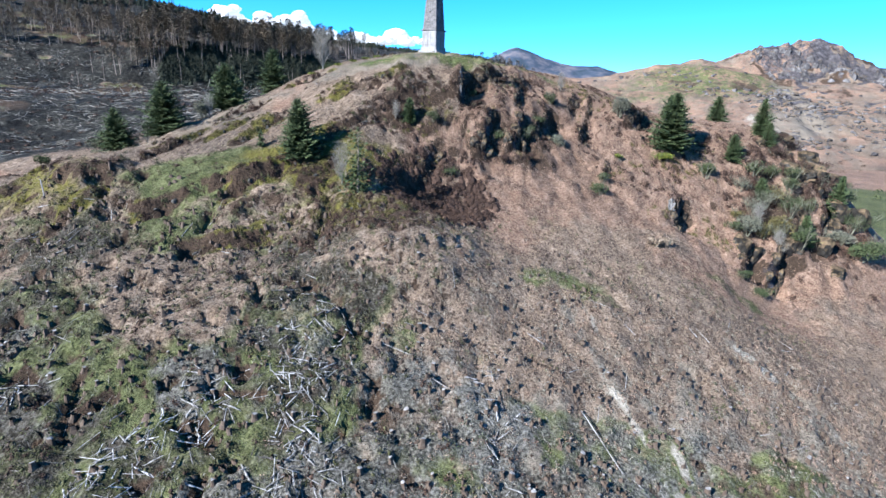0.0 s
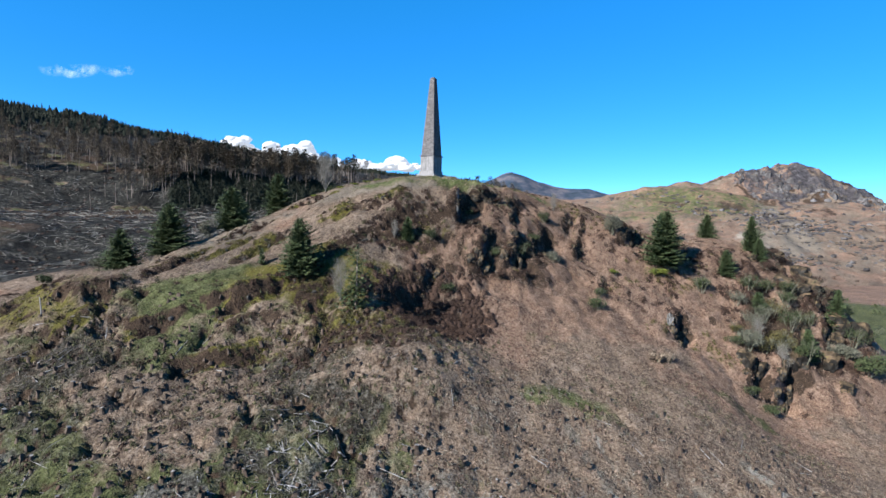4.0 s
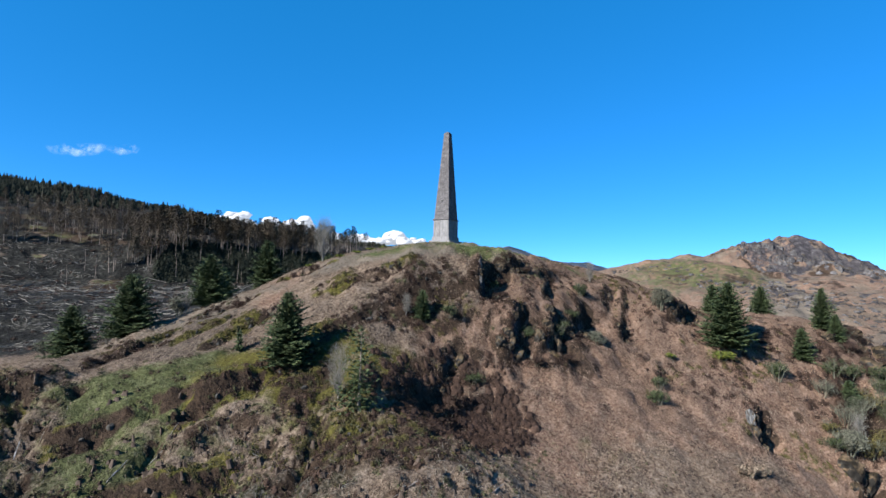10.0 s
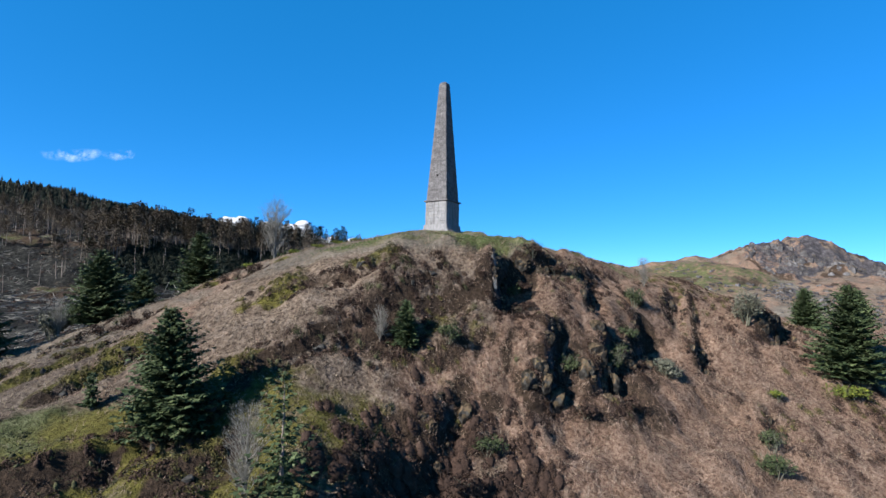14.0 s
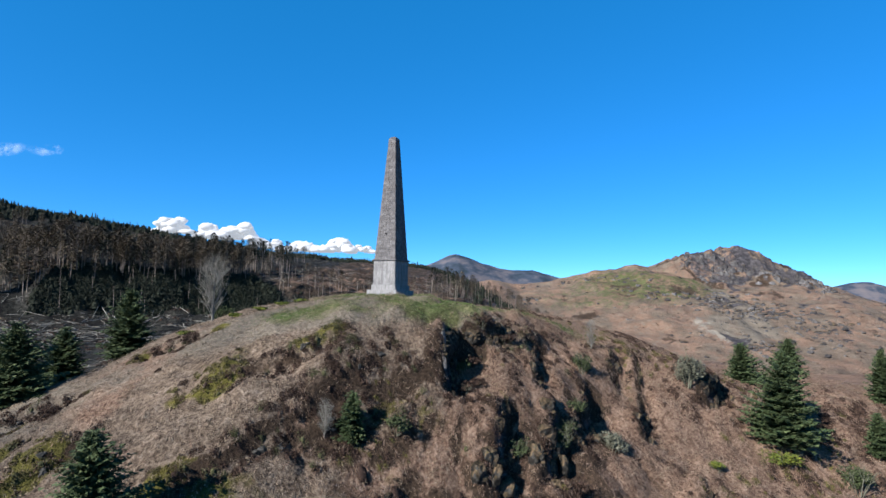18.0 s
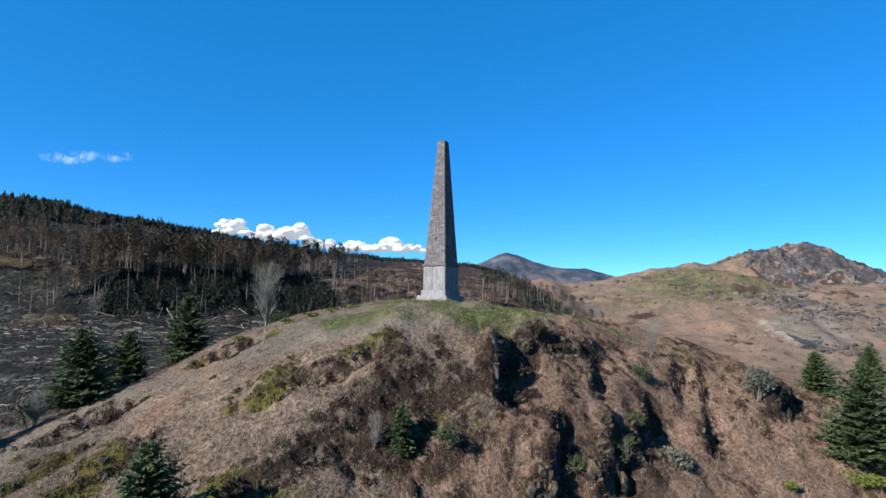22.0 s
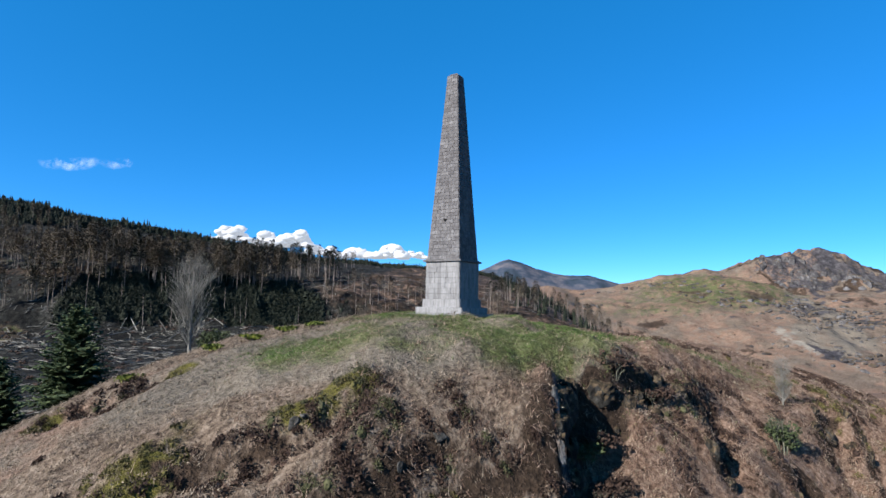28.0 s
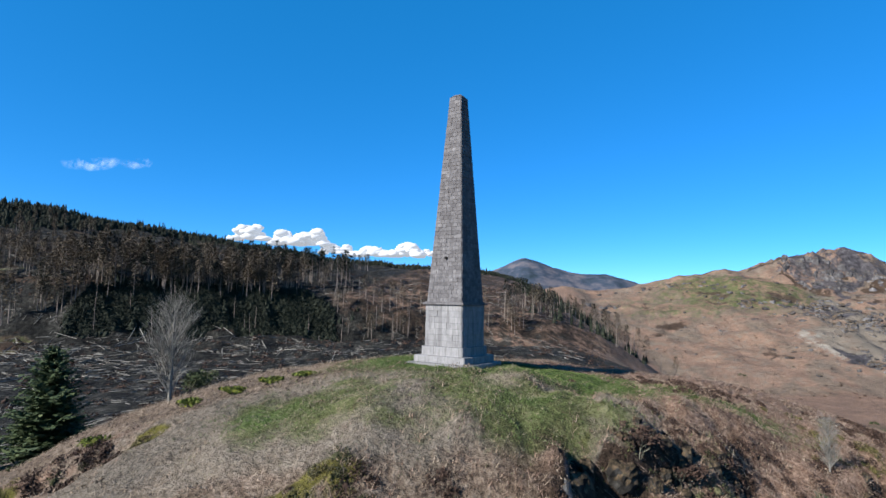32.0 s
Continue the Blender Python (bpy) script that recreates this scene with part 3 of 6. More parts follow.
cover["rock"] = smooth((steep - 1.8) / 1.2) * 0.7 * rock_mask(GX, GY) + far_side * np.maximum.reduce([0.6 * smooth((steep - 0.75) / 0.35), summit * (0.1 + 0.9 * smooth((broken - 0.42) / 0.2)), slabs * smooth((grain(GX, GY, 13, 263, 3) + 0.05) / 0.25), 0.75 * smooth((knobs - 0.66) / 0.1) * smooth((GX - 230) / 120)])
trail = np.interp(GY, [440, 453, 500, 560, 612, 690, 720], [335, 330, 321, 336, 348, 354, 352])
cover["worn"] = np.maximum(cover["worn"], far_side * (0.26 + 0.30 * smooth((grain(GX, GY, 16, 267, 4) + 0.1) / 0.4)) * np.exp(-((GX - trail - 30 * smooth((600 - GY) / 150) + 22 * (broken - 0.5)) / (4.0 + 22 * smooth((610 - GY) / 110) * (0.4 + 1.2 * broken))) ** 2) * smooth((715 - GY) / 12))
cover["heath"] = np.maximum(cover["heath"], far_side * 0.55 * smooth((0.36 - knobs) / 0.12))
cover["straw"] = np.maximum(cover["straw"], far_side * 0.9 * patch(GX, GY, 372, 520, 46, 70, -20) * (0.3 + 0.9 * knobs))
cover["heath"] = np.maximum(cover["heath"], far_side * 0.8 * np.maximum(patch(GX, GY, 229, 598, 24, 34) * smooth((broken - 0.35) / 0.2), summit * smooth((0.42 - broken) / 0.1)))
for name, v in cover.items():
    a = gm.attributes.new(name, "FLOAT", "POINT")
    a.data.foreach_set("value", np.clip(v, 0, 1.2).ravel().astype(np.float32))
ground = tagged(new("ground", gm), "rough moorland hill with dead bracken, grass and crags", "ground", kind="structure")


def at(x, y):
    """The height of the ground sheet."""
    i = min(max(int(np.searchsorted(gx, x)) - 1, 0), cols_n - 2)
    j = min(max(int(np.searchsorted(gy, y)) - 1, 0), rows_n - 2)
    u, v = (x - gx[i]) / (gx[i + 1] - gx[i]), (y - gy[j]) / (gy[j + 1] - gy[j])
    return float((GZ[j, i] * (1 - u) + GZ[j, i + 1] * u) * (1 - v) + (GZ[j + 1, i] * (1 - u) + GZ[j + 1, i + 1] * u) * v)


def part(name, bm, material, parent=None, label=""):
    """Links a bmesh as one mesh object under a thing or a part."""
    me = bpy.data.meshes.new(name)
    bm.to_mesh(me)
    bm.free()
    me.materials.append(material)
    return hang(name, me, parent, label)


def hang(name, me, parent=None, label=""):
    ob = new(name, me)
    ob.parent = parent
    return tagged(ob, label)


# ---- more materials ----
def make_stone(name, stops, spread_by=0.5, joined=False):
    n = Nodes(name, 0.85, 0.25)
    f = n.math("ADD", n.math("MULTIPLY", n.noise(4.5, 7, 0.75), 0.65), n.math("MULTIPLY", n.noise(0.7, 4, 0.6), 0.35))
    f = n.math("ADD", f, n.math("MULTIPLY", n.math("SUBTRACT", n.island() if joined else n.pick(), 0.5), spread_by))
    streak = n.t.nodes.new("ShaderNodeMapping")
    streak.inputs["Scale"].default_value = (5.0, 5.0, 0.5)
    n.t.links.new(n.co, streak.inputs["Vector"])
    stain = n.ramp(n.noise(1.0, 5, 0.65, streak.outputs[0]), [(0.42, 0.0), (0.66, 1.0)])
    c = n.mix(n.math("MULTIPLY", stain, 0.5), n.ramp(f, stops), (0.085, 0.08, 0.078))
    n.bump(n.noise(22, 6, 0.7), 0.5, 0.02)
    return n.done(c)


PALE_STONE = make_stone("pale_granite", [(0.2, (0.20, 0.20, 0.205)), (0.5, (0.35, 0.35, 0.35)), (0.8, (0.50, 0.50, 0.495))], 0.12)
LICHEN = [(0.30, (0.07, 0.066, 0.068)), (0.46, (0.15, 0.144, 0.146)), (0.60, (0.25, 0.244, 0.245)), (0.75, (0.40, 0.396, 0.395))]
DARK_STONE = make_stone("lichened_granite", LICHEN, 0.13)
UPPER_STONE = make_stone("lichened_granite_above", LICHEN, 0.13, True)
MORTAR = make_plain("mortar", [(0.3, (0.16, 0.155, 0.15)), (0.7, (0.32, 0.31, 0.30))], 9)
ROCK = make_plain("crag_rock", [(0.30, (0.02, 0.02, 0.018)), (0.48, (0.06, 0.058, 0.05)), (0.62, (0.14, 0.135, 0.125)), (0.76, (0.36, 0.36, 0.34))], 1.8, 0.9, 0.9, 0.12)
BRACKEN = make_plain("dead_bracken", [(0.15, (0.075, 0.052, 0.037)), (0.4, (0.22, 0.162, 0.110)), (0.6, (0.37, 0.288, 0.202)), (0.85, (0.51, 0.42, 0.315))], 0.35, 0.9, 0.0, 0.01, 0.7)
RUST = make_plain("rusty_bracken", [(0.15, (0.06, 0.034, 0.022)), (0.4, (0.245, 0.150, 0.102)), (0.6, (0.43, 0.295, 0.21)), (0.85, (0.56, 0.43, 0.33))], 0.35, 0.9, 0.0, 0.01, 0.7)
STRAW = make_plain("pale_grass", [(0.15, (0.17, 0.13, 0.085)), (0.5, (0.37, 0.305, 0.20)), (0.85, (0.56, 0.49, 0.36))], 0.35, 0.9, 0.0, 0.01, 0.6)
GREY_STRAW = make_plain("grey_litter", [(0.15, (0.088, 0.084, 0.068)), (0.5, (0.26, 0.245, 0.185)), (0.85, (0.50, 0.478, 0.40))], 0.35, 0.9, 0.0, 0.01, 0.7)
GRASS = make_plain("green_grass", [(0.15, (0.05, 0.085, 0.02)), (0.5, (0.11, 0.175, 0.042)), (0.85, (0.22, 0.275, 0.09))], 0.35, 0.85, 0.0, 0.01, 0.6)
HEATHER = make_plain("heather", [(0.2, (0.02, 0.012, 0.009)), (0.5, (0.065, 0.038, 0.026)), (0.85, (0.16, 0.10, 0.07))], 2.2, 0.9, 0.9, 0.12, 0.28)
MOSS = make_plain("mossy_scrub", [(0.25, (0.04, 0.038, 0.015)), (0.5, (0.125, 0.112, 0.036)), (0.8, (0.29, 0.24, 0.072))], 2.2, 0.9, 0.9, 0.12, 0.28)
WILLOW = make_plain("willow_twigs", [(0.25, (0.06, 0.062, 0.042)), (0.5, (0.16, 0.165, 0.115)), (0.8, (0.33, 0.33, 0.25))], 1.2, 0.9, 0.0, 0.01, 0.35)
BRAMBLE = make_plain("bramble", [(0.25, (0.026, 0.030, 0.012)), (0.5, (0.085, 0.088, 0.036)), (0.8, (0.20, 0.19, 0.10))], 2.2, 0.9, 0.9, 0.12, 0.3)
GORSE = make_plain("gorse", [(0.2, (0.05, 0.075, 0.012)), (0.5, (0.14, 0.18, 0.03)), (0.85, (0.38, 0.36, 0.04))], 2.2, 0.9, 0.9, 0.12, 0.28)
LEAF = make_plain("scrub_leaf", [(0.2, (0.022, 0.036, 0.012)), (0.5, (0.062, 0.085, 0.032)), (0.85, (0.14, 0.165, 0.07))], 2.2, 0.9, 0.9, 0.12, 0.28)
GREY_TWIG = make_plain("grey_twig", [(0.2, (0.12, 0.115, 0.10)), (0.5, (0.27, 0.26, 0.225)), (0.85, (0.46, 0.44, 0.39))], 0.9, 0.85, 0.0, 0.01, 0.5)
BLEACHED = make_plain("bleached_wood", [(0.2, (0.10, 0.09, 0.08)), (0.5, (0.29, 0.28, 0.265)), (0.8, (0.62, 0.61, 0.60))], 2.5, 0.8, 0.4, 0.02, 0.75)
LARCH_BARK = make_plain("pale_bark", [(0.25, (0.08, 0.065, 0.053)), (0.55, (0.19, 0.16, 0.135)), (0.85, (0.42, 0.38, 0.34))], 3, 0.85, 0.3, 0.02, 0.4, 0.68)
RUSSET = make_plain("russet_needles", [(0.2, (0.045, 0.038, 0.027)), (0.5, (0.14, 0.112, 0.075)), (0.85, (0.30, 0.24, 0.165))], 0.6, 0.85, 0.0, 0.01, 0.5, 0.52)
CLOUD = make_plain("cloud", [(0.2, (0.86, 0.87, 0.89)), (0.8, (0.95, 0.95, 0.96))], 0.01, 1.0, 0.0, value=0.25)
# a faint glow added for the light scattered inside the clouds
CLOUD.node_tree.nodes["Principled BSDF"].inputs["Emission Color"].default_value = (0.80, 0.86, 0.95, 1)
CLOUD.node_tree.nodes["Principled BSDF"].inputs["Emission Strength"].default_value = 0.19
# distance haze is put into the far hills' colour as blue
FAR_HAZE_BLUE = make_plain("far_hill", [(0.40, (0.020, 0.040, 0.055)), (0.49, (0.055, 0.078, 0.115)), (0.56, (0.15, 0.145, 0.165)), (0.66, (0.20, 0.18, 0.185))], 0.012, 1.0, 0.8, 9.0)


# ---- monument ----
monument = tagged(new("obelisk"), "tall weathered grey granite obelisk on a stepped base", "monument")
monument.matrix_world = pose(-0.27, 0, -0.15, 0, 0, -31)


def frustum(bm, w0, w1, z0, z1):
    vs = [bm.verts.new((sx * w / 2, sy * w / 2, z)) for w, z in ((w0, z0), (w1, z1)) for sx, sy in ((-1, -1), (1, -1), (1, 1), (-1, 1))]
    for f in ((3, 2, 1, 0), (4, 5, 6, 7), (0, 1, 5, 4), (1, 2, 6, 5), (2, 3, 7, 6), (3, 0, 4, 7)):
        bm.faces.new([vs[i] for i in f])
    return vs


def stone_block(along0, along1, wide0, wide1, z0, z1, turn, proud, chamfer=0.02):
    """One ashlar on a side of the tower: its outer face stands proud and has worn arrises."""
    verts, faces = [], []
    for depth, inset in ((0.28, 0.0), (0.0, 0.0), (-chamfer, chamfer)):
        for a, w, z, dz in ((along0, wide0, z0, 1), (along1, wide0, z0, 1), (along1 * wide1 / wide0, wide1, z1, -1), (along0 * wide1 / wide0, wide1, z1, -1)):
            mid = (along0 + along1) / 2
            x = a + (inset if a < mid else -inset)
            verts.append((x, -w / 2 - proud + depth, z + dz * inset))
    for i in range(2):
        for j in range(4):
            faces.append((i * 4 + j, i * 4 + (j + 1) % 4, i * 4 + 4 + (j + 1) % 4, i * 4 + 4 + j))
    faces.append((8, 9, 10, 11))
    m = pose(0, 0, 0, 0, 0, 90 * turn)
    return [tuple(m @ Vector(v)) for v in verts], faces


def courses(z0, z1, w0, w1, count, length, material, seed, name, most):
    """Rings of ashlars round a tapering core."""
    rng, made, rest_v, rest_f = random.Random(seed), 0, [], []
    for c in range(count):
        za, zb = z0 + (z1 - z0) * c / count, z0 + (z1 - z0) * (c + 1) / count - 0.008
        wa, wb = w0 + (w1 - w0) * c / count, w0 + (w1 - w0) * (c + 1) / count
        for turn in range(4):
            n = max(1, round(wa / length + rng.uniform(-0.3, 0.3)))
            cuts = [-wa / 2] + sorted(-wa / 2 + wa * (i + rng.uniform(-0.2, 0.2) + 0.35 * ((c + turn) % 2 - 0.5)) / n for i in range(1, n)) + [wa / 2]
            for a, b in zip(cuts, cuts[1:]):
                v, f = stone_block(a + 0.004, b - 0.004, wa, wb, za, zb, turn, rng.uniform(0.02, 0.045), 0.012)
                if made < most:
                    hang(name, mesh_from(name, v, f, material), monument)
                    made += 1
                else:
                    k0 = len(rest_v)
                    rest_v += v
                    rest_f += [tuple(i + k0 for i in q) for q in f]
    if rest_v:
        tagged(hang("upper_masonry", mesh_from("upper_masonry", rest_v, rest_f, UPPER_STONE), monument), kind="stuff")


def slab(name, w0, w1, z0, z1, material, bevel=0.03):
    bm = bmesh.new()
    frustum(bm, w0, w1, z0, z1)
    bmesh.ops.bevel(bm, geom=bm.edges[:], offset=bevel, segments=2, affect="EDGES")
    return part(name, bm, material, monument)


for nm, w0, w1, z0, z1 in (("die_core", 3.30, 3.30, 1.0, 4.97), ("shaft_core", 3.2, 1.0, 5.1, 21.85)):
    bm = bmesh.new()
    frustum(bm, w0, w1, z0, z1)
    part(nm, bm, MORTAR, monument)
slab("lower_step", 5.5, 5.5, -1.4, 0.52, PALE_STONE, 0.05)
slab("upper_step", 4.6, 4.6, 0.52, 1.06, PALE_STONE, 0.05)
slab("cornice", 3.78, 3.78, 4.94, 5.1, DARK_STONE, 0.03)
slab("cornice_roll", 3.5, 3.5, 5.1, 5.18, DARK_STONE, 0.03)
slab("cap", 1.06, 0.62, 21.86, 22.1, DARK_STONE, 0.05)
courses(1.06, 1.76, 3.70, 3.66, 1, 1.3, PALE_STONE, 5, "plinth_stone", 60)
courses(1.76, 4.94, 3.32, 3.32, 7, 1.0, PALE_STONE, 6, "die_stone", 200)
courses(5.18, 21.86, 3.18, 1.02, 54, 0.46, DARK_STONE, 7, "shaft_stone", 290)
# a solid plug whose near-black colour stands for the shade in the vent
bm = bmesh.new()
bmesh.ops.create_cone(bm, cap_ends=True, segments=14, radius1=0.11, radius2=0.11, depth=0.12, matrix=pose(0.0, -1.49, 8.6, 90, 0, 0))
part("vent_hole", bm, make_plain("soot", [(0.3, (0.006, 0.006, 0.006)), (0.7, (0.015, 0.014, 0.013))], 8), monument, "small round dark hole")


# ---- plants: shapes ----
def tube(points, radii, sides=5):
    """A tapering limb along a line of points."""
    verts, faces = [], []
    for i, p in enumerate(points):
        d = Vector(points[min(i + 1, len(points) - 1)]) - Vector(points[max(i - 1, 0)])
        q = d.to_track_quat("Z", "Y")
        for s in range(sides):
            a = 2 * math.pi * s / sides
            verts.append(tuple(Vector(p) + q @ Vector((radii[i] * math.cos(a), radii[i] * math.sin(a), 0))))
    for i in range(len(points) - 1):
        for s in range(sides):
            faces.append((i * sides + s, i * sides + (s + 1) % sides, (i + 1) * sides + (s + 1) % sides, (i + 1) * sides + s))
    faces.append(tuple((len(points) - 1) * sides + s for s in range(sides)))
    return verts, faces


class Heap:
    """Many small pieces gathered into one mesh."""

    def __init__(self):
        self.v, self.f = [], []

    def add(self, verts, faces, m=None):
        k0 = len(self.v)
        self.v += verts if m is None else [tuple(m @ Vector(p)) for p in verts]
        self.f += [tuple(i + k0 for i in q) for q in faces]

    def tri(self, a, b, c):
        k0 = len(self.v)
        self.v += [tuple(a), tuple(b), tuple(c)]
        self.f.append((k0, k0 + 1, k0 + 2))

    def mesh(self, name, material, smooth_shade=False):
        return mesh_from(name, self.v, self.f, material, smooth_shade)


def conifer_parts(h, r, seed, density=1.0, bare=0.06, thin=1.0):
    """Trunk, limbs and needle sprays of a young spruce."""
    rng = random.Random(seed)
    trunk, crown = Heap(), Heap()
    trunk.add(*tube([(0, 0, -0.4), (0, 0, h * 0.3), (0.03, 0.02, h * 0.65), (0, 0, h * 0.98)], [0.024 * h, 0.019 * h, 0.011 * h, 0.012], 7))
    z = bare * h
    lop = rng.uniform(0, 6.28)
    while z < h * 0.985:
        t = z / h
        reach = r * min(1.0, (1 - t) * 1.3) ** 0.72 * rng.uniform(0.8, 1.12) + 0.08
        n = max(6, int((8 + 7 * (1 - t)) * density))
        off = rng.random()
        for b in range(n):
            a = 2 * math.pi * (b + off + rng.uniform(-0.4, 0.4)) / n
            length = reach * rng.uniform(0.35, 1.12) * (1 + 0.2 * math.cos(a - lop) + 0.12 * math.sin(3 * a + 9 * t + lop))
            lift = -0.34 * (1 - t) + 0.6 * t + rng.uniform(-0.25, 0.2)
            z1 = z + rng.uniform(-0.12, 0.12)
            ca, sa = math.cos(a), math.sin(a)
            m = max(3, int(length / (0.25 if h > 6.5 else 0.32)))
            for j in range(m):
                u = (j + rng.uniform(0.2, 0.8)) / m
                if rng.random() > thin:
                    continue
                px, pz = length * u, z1 + length * u * lift + 0.2 * length * u * u
                width = (0.26 * length * (1 - 0.75 * u) + 0.10) * rng.uniform(0.5, 1.3)
                fwd = 0.7 * length / m + 0.12
                for side in (-1, 1):
                    pts = ((px - fwd * 0.4, 0, pz + rng.uniform(0, 0.08)), (px + fwd * 0.9, side * width * 0.35, pz + rng.uniform(-0.12, 0.12)), (px + fwd * 0.35 + rng.uniform(-0.12, 0.12), side * width, pz + rng.uniform(-0.6, 0.35) * width))
                    crown.tri(*[(qx * ca - qy * sa, qx * sa + qy * ca, qz) for qx, qy, qz in pts])
                drop = rng.uniform(0.12, 0.3) * (1.25 - u)
                crown.tri((px * ca, px * sa, pz + 0.05), ((px + fwd) * ca, (px + fwd) * sa, pz), ((px + fwd * 0.4) * ca + rng.uniform(-0.1, 0.1) * sa, (px + fwd * 0.4) * sa - rng.uniform(-0.1, 0.1) * ca, pz - drop))
        z += h * rng.uniform(0.009, 0.016) + 0.03
    for j in range(6):
        a = j * 1.05
        crown.tri((0, 0, h * 1.02), (0.10 * math.cos(a), 0.10 * math.sin(a), h * 0.94), (0.10 * math.cos(a + 1), 0.10 * math.sin(a + 1), h * 0.93))
    return trunk, crown


def conifer(x, y, h, r, seed, label, density=1.0, bare=0.06, thin=1.0, needles=None):
    trunk, crown = conifer_parts(h, r, seed, density, bare, thin)
    tree = tagged(new("spruce_tree"), label, "tree")
    tree.location = (x, y, at(x, y) - 0.1)
    hang("trunk", trunk.mesh("trunk", BARK if thin == 1.0 else LARCH_BARK), tree)
    hang("crown", crown.mesh("crown", needles or NEEDLE), tree)
    return tree


def grow(heap, rng, base, way, length, radius, depth, tips):
    """A bare limb that forks."""
    p1 = base + way * length * 0.5 + Vector((rng.uniform(-1, 1), rng.uniform(-1, 1), 0.3)) * length * 0.06
    p2 = p1 + (way + Vector((rng.uniform(-1, 1), rng.uniform(-1, 1), rng.uniform(0, 0.6))) * 0.2).normalized() * length * 0.5
    heap.add(*tube([base, p1, p2], [radius, radius * 0.8, radius * 0.55], 5 if depth > 1 else 3))
    tips.append(p2)
    if depth == 0:
        return
    for k in range(4 if depth > 1 else 5):
        t = rng.uniform(0.35, 1.0)
        start = base.lerp(p1, t * 2) if t < 0.5 else p1.lerp(p2, t * 2 - 1)
        out = (way * 0.8 + Vector((rng.uniform(-1, 1), rng.uniform(-1, 1), rng.uniform(-0.1, 0.7))) * 0.75).normalized()
        grow(heap, rng, start, out, length * rng.uniform(0.4, 0.62), radius * 0.5, depth - 1, tips)


def bare_tree(x, y, h, seed, label, name="birch_tree", lean=(0, 0)):
    rng = random.Random(seed)
    trunk, twigs, tips = Heap(), Heap(), []
    pts = [Vector((lean[0] * t, lean[1] * t, h * t - 0.2)) for t in (0, 0.3, 0.6, 0.95)]
    trunk.add(*tube(pts, [0.02 * h, 0.016 * h, 0.010 * h, 0.004 * h], 7))
    for k in range(96):
        t = rng.uniform(0.08, 0.97)
        base = pts[0].lerp(pts[-1], t)
        a = rng.uniform(0, 6.28)
        grow(twigs, rng, base, Vector((math.cos(a) * 0.55, math.sin(a) * 0.55, 0.9)).normalized(), h * 0.30 * math.sin(math.pi * (0.22 + 0.62 * t)), 0.0045 * h * (1.2 - t), 2, tips)
    tree = tagged(new(name), label, "tree")
    tree.location = (x, y, at(x, y) - 0.05)
    hang("trunk", trunk.mesh("trunk", GREY_TWIG), tree)
    hang("twig_crown", twigs.mesh("twig_crown", GREY_TWIG), tree)
    return tree


def bush(x, y, h, r, seed, label, material, name="shrub", leaves=420, size=0.22, stems=7):
    """A shrub: forked stems and an uneven crown of small leaves."""
    rng = random.Random(seed)
    wood, crown, tips = Heap(), Heap(), []
    for k in range(stems):
        a = 6.28 * k / stems + rng.uniform(-0.4, 0.4)
        grow(wood, rng, Vector((0.12 * r * math.cos(a), 0.12 * r * math.sin(a), -0.2)), Vector((math.cos(a) * rng.uniform(0.2, 0.9) * r / h, math.sin(a) * rng.uniform(0.2, 0.9) * r / h, 1)).normalized(), h * rng.uniform(0.5, 0.75), 0.018 * h, 2, tips)
    lobes = [(rng.uniform(-0.5, 0.5) * r, rng.uniform(-0.5, 0.5) * r, rng.uniform(0.35, 0.72) * h, rng.uniform(0.35, 0.6)) for _ in range(7)]
    for k in range(int(leaves * (2.4 if material is GREY_TWIG else 1.5))):
        lx, ly, lz, lr = rng.choice(lobes)
        d = Vector((rng.gauss(0, 1), rng.gauss(0, 1), rng.gauss(0, 0.9)))
        d = d.normalized() * rng.uniform(0.55, 1.05) * lr
        c = Vector((lx + d.x * r, ly + d.y * r, max(0.05, lz + d.z * h * 0.55)))
        q = Vector((rng.gauss(0, 1), rng.gauss(0, 1), rng.gauss(0, 1))).normalized()
        w = q.orthogonal().normalized()
        s = size * rng.uniform(0.5, 1.3)
        crown.tri(c + q * s, c - q * s * 0.6 + w * s * 0.5, c - q * s * 0.6 - w * s * 0.5)
    ob = tagged(new(name), label, "shrub")
    ob.location = (x, y, at(x, y) - 0.05)
    hang("wood", wood.mesh("wood", WILLOW), ob)
    hang("foliage", crown.mesh("foliage", WILLOW if material is GREY_TWIG else material), ob)
    return ob


# ---- spruces on the knoll ----
DARK = "dark green young spruce with its shadow on the bracken"
SPRUCES = [
    (-19.1, -36.0, 8.8, 3.3, 1.25), (48.3, -9.2, 11.0, 4.2, 1.25), (67.7, 16.3, 6.0, 2.5, 1.0), (70.5, 0.9, 7.6, 2.3, 1.0), (52.8, 6.5, 5.6, 2.7, 1.0),
    (-35.2, 3.0, 9.4, 3.6, 1.1), (-45.0, 6.5, 8.0, 3.6, 1.0), (-39.5, -12.5, 8.6, 3.8, 1.1), (-47.8, -20.9, 9.4, 4.4, 1.2), (-59.0, -17.4, 8.2, 3.6, 1.1),
    (70.0, -3.5, 4.6, 1.6, 1.0), (60.7, -8.9, 5.2, 1.8, 1.0), (-2.8, -24.8, 4.0, 1.3, 1.0), (72.0, -18.5, 6.0, 2.0, 1.0), (83.0, -10.0, 8.5, 2.2, 1.0), (64.5, -14.5, 4.0, 1.7, 1.0),
]
for i, (x, y, h, r, dens) in enumerate(SPRUCES):
    conifer(x, y, h, r, 100 + i, DARK if i < 5 else "small dark green spruce among heather and rocks", dens)
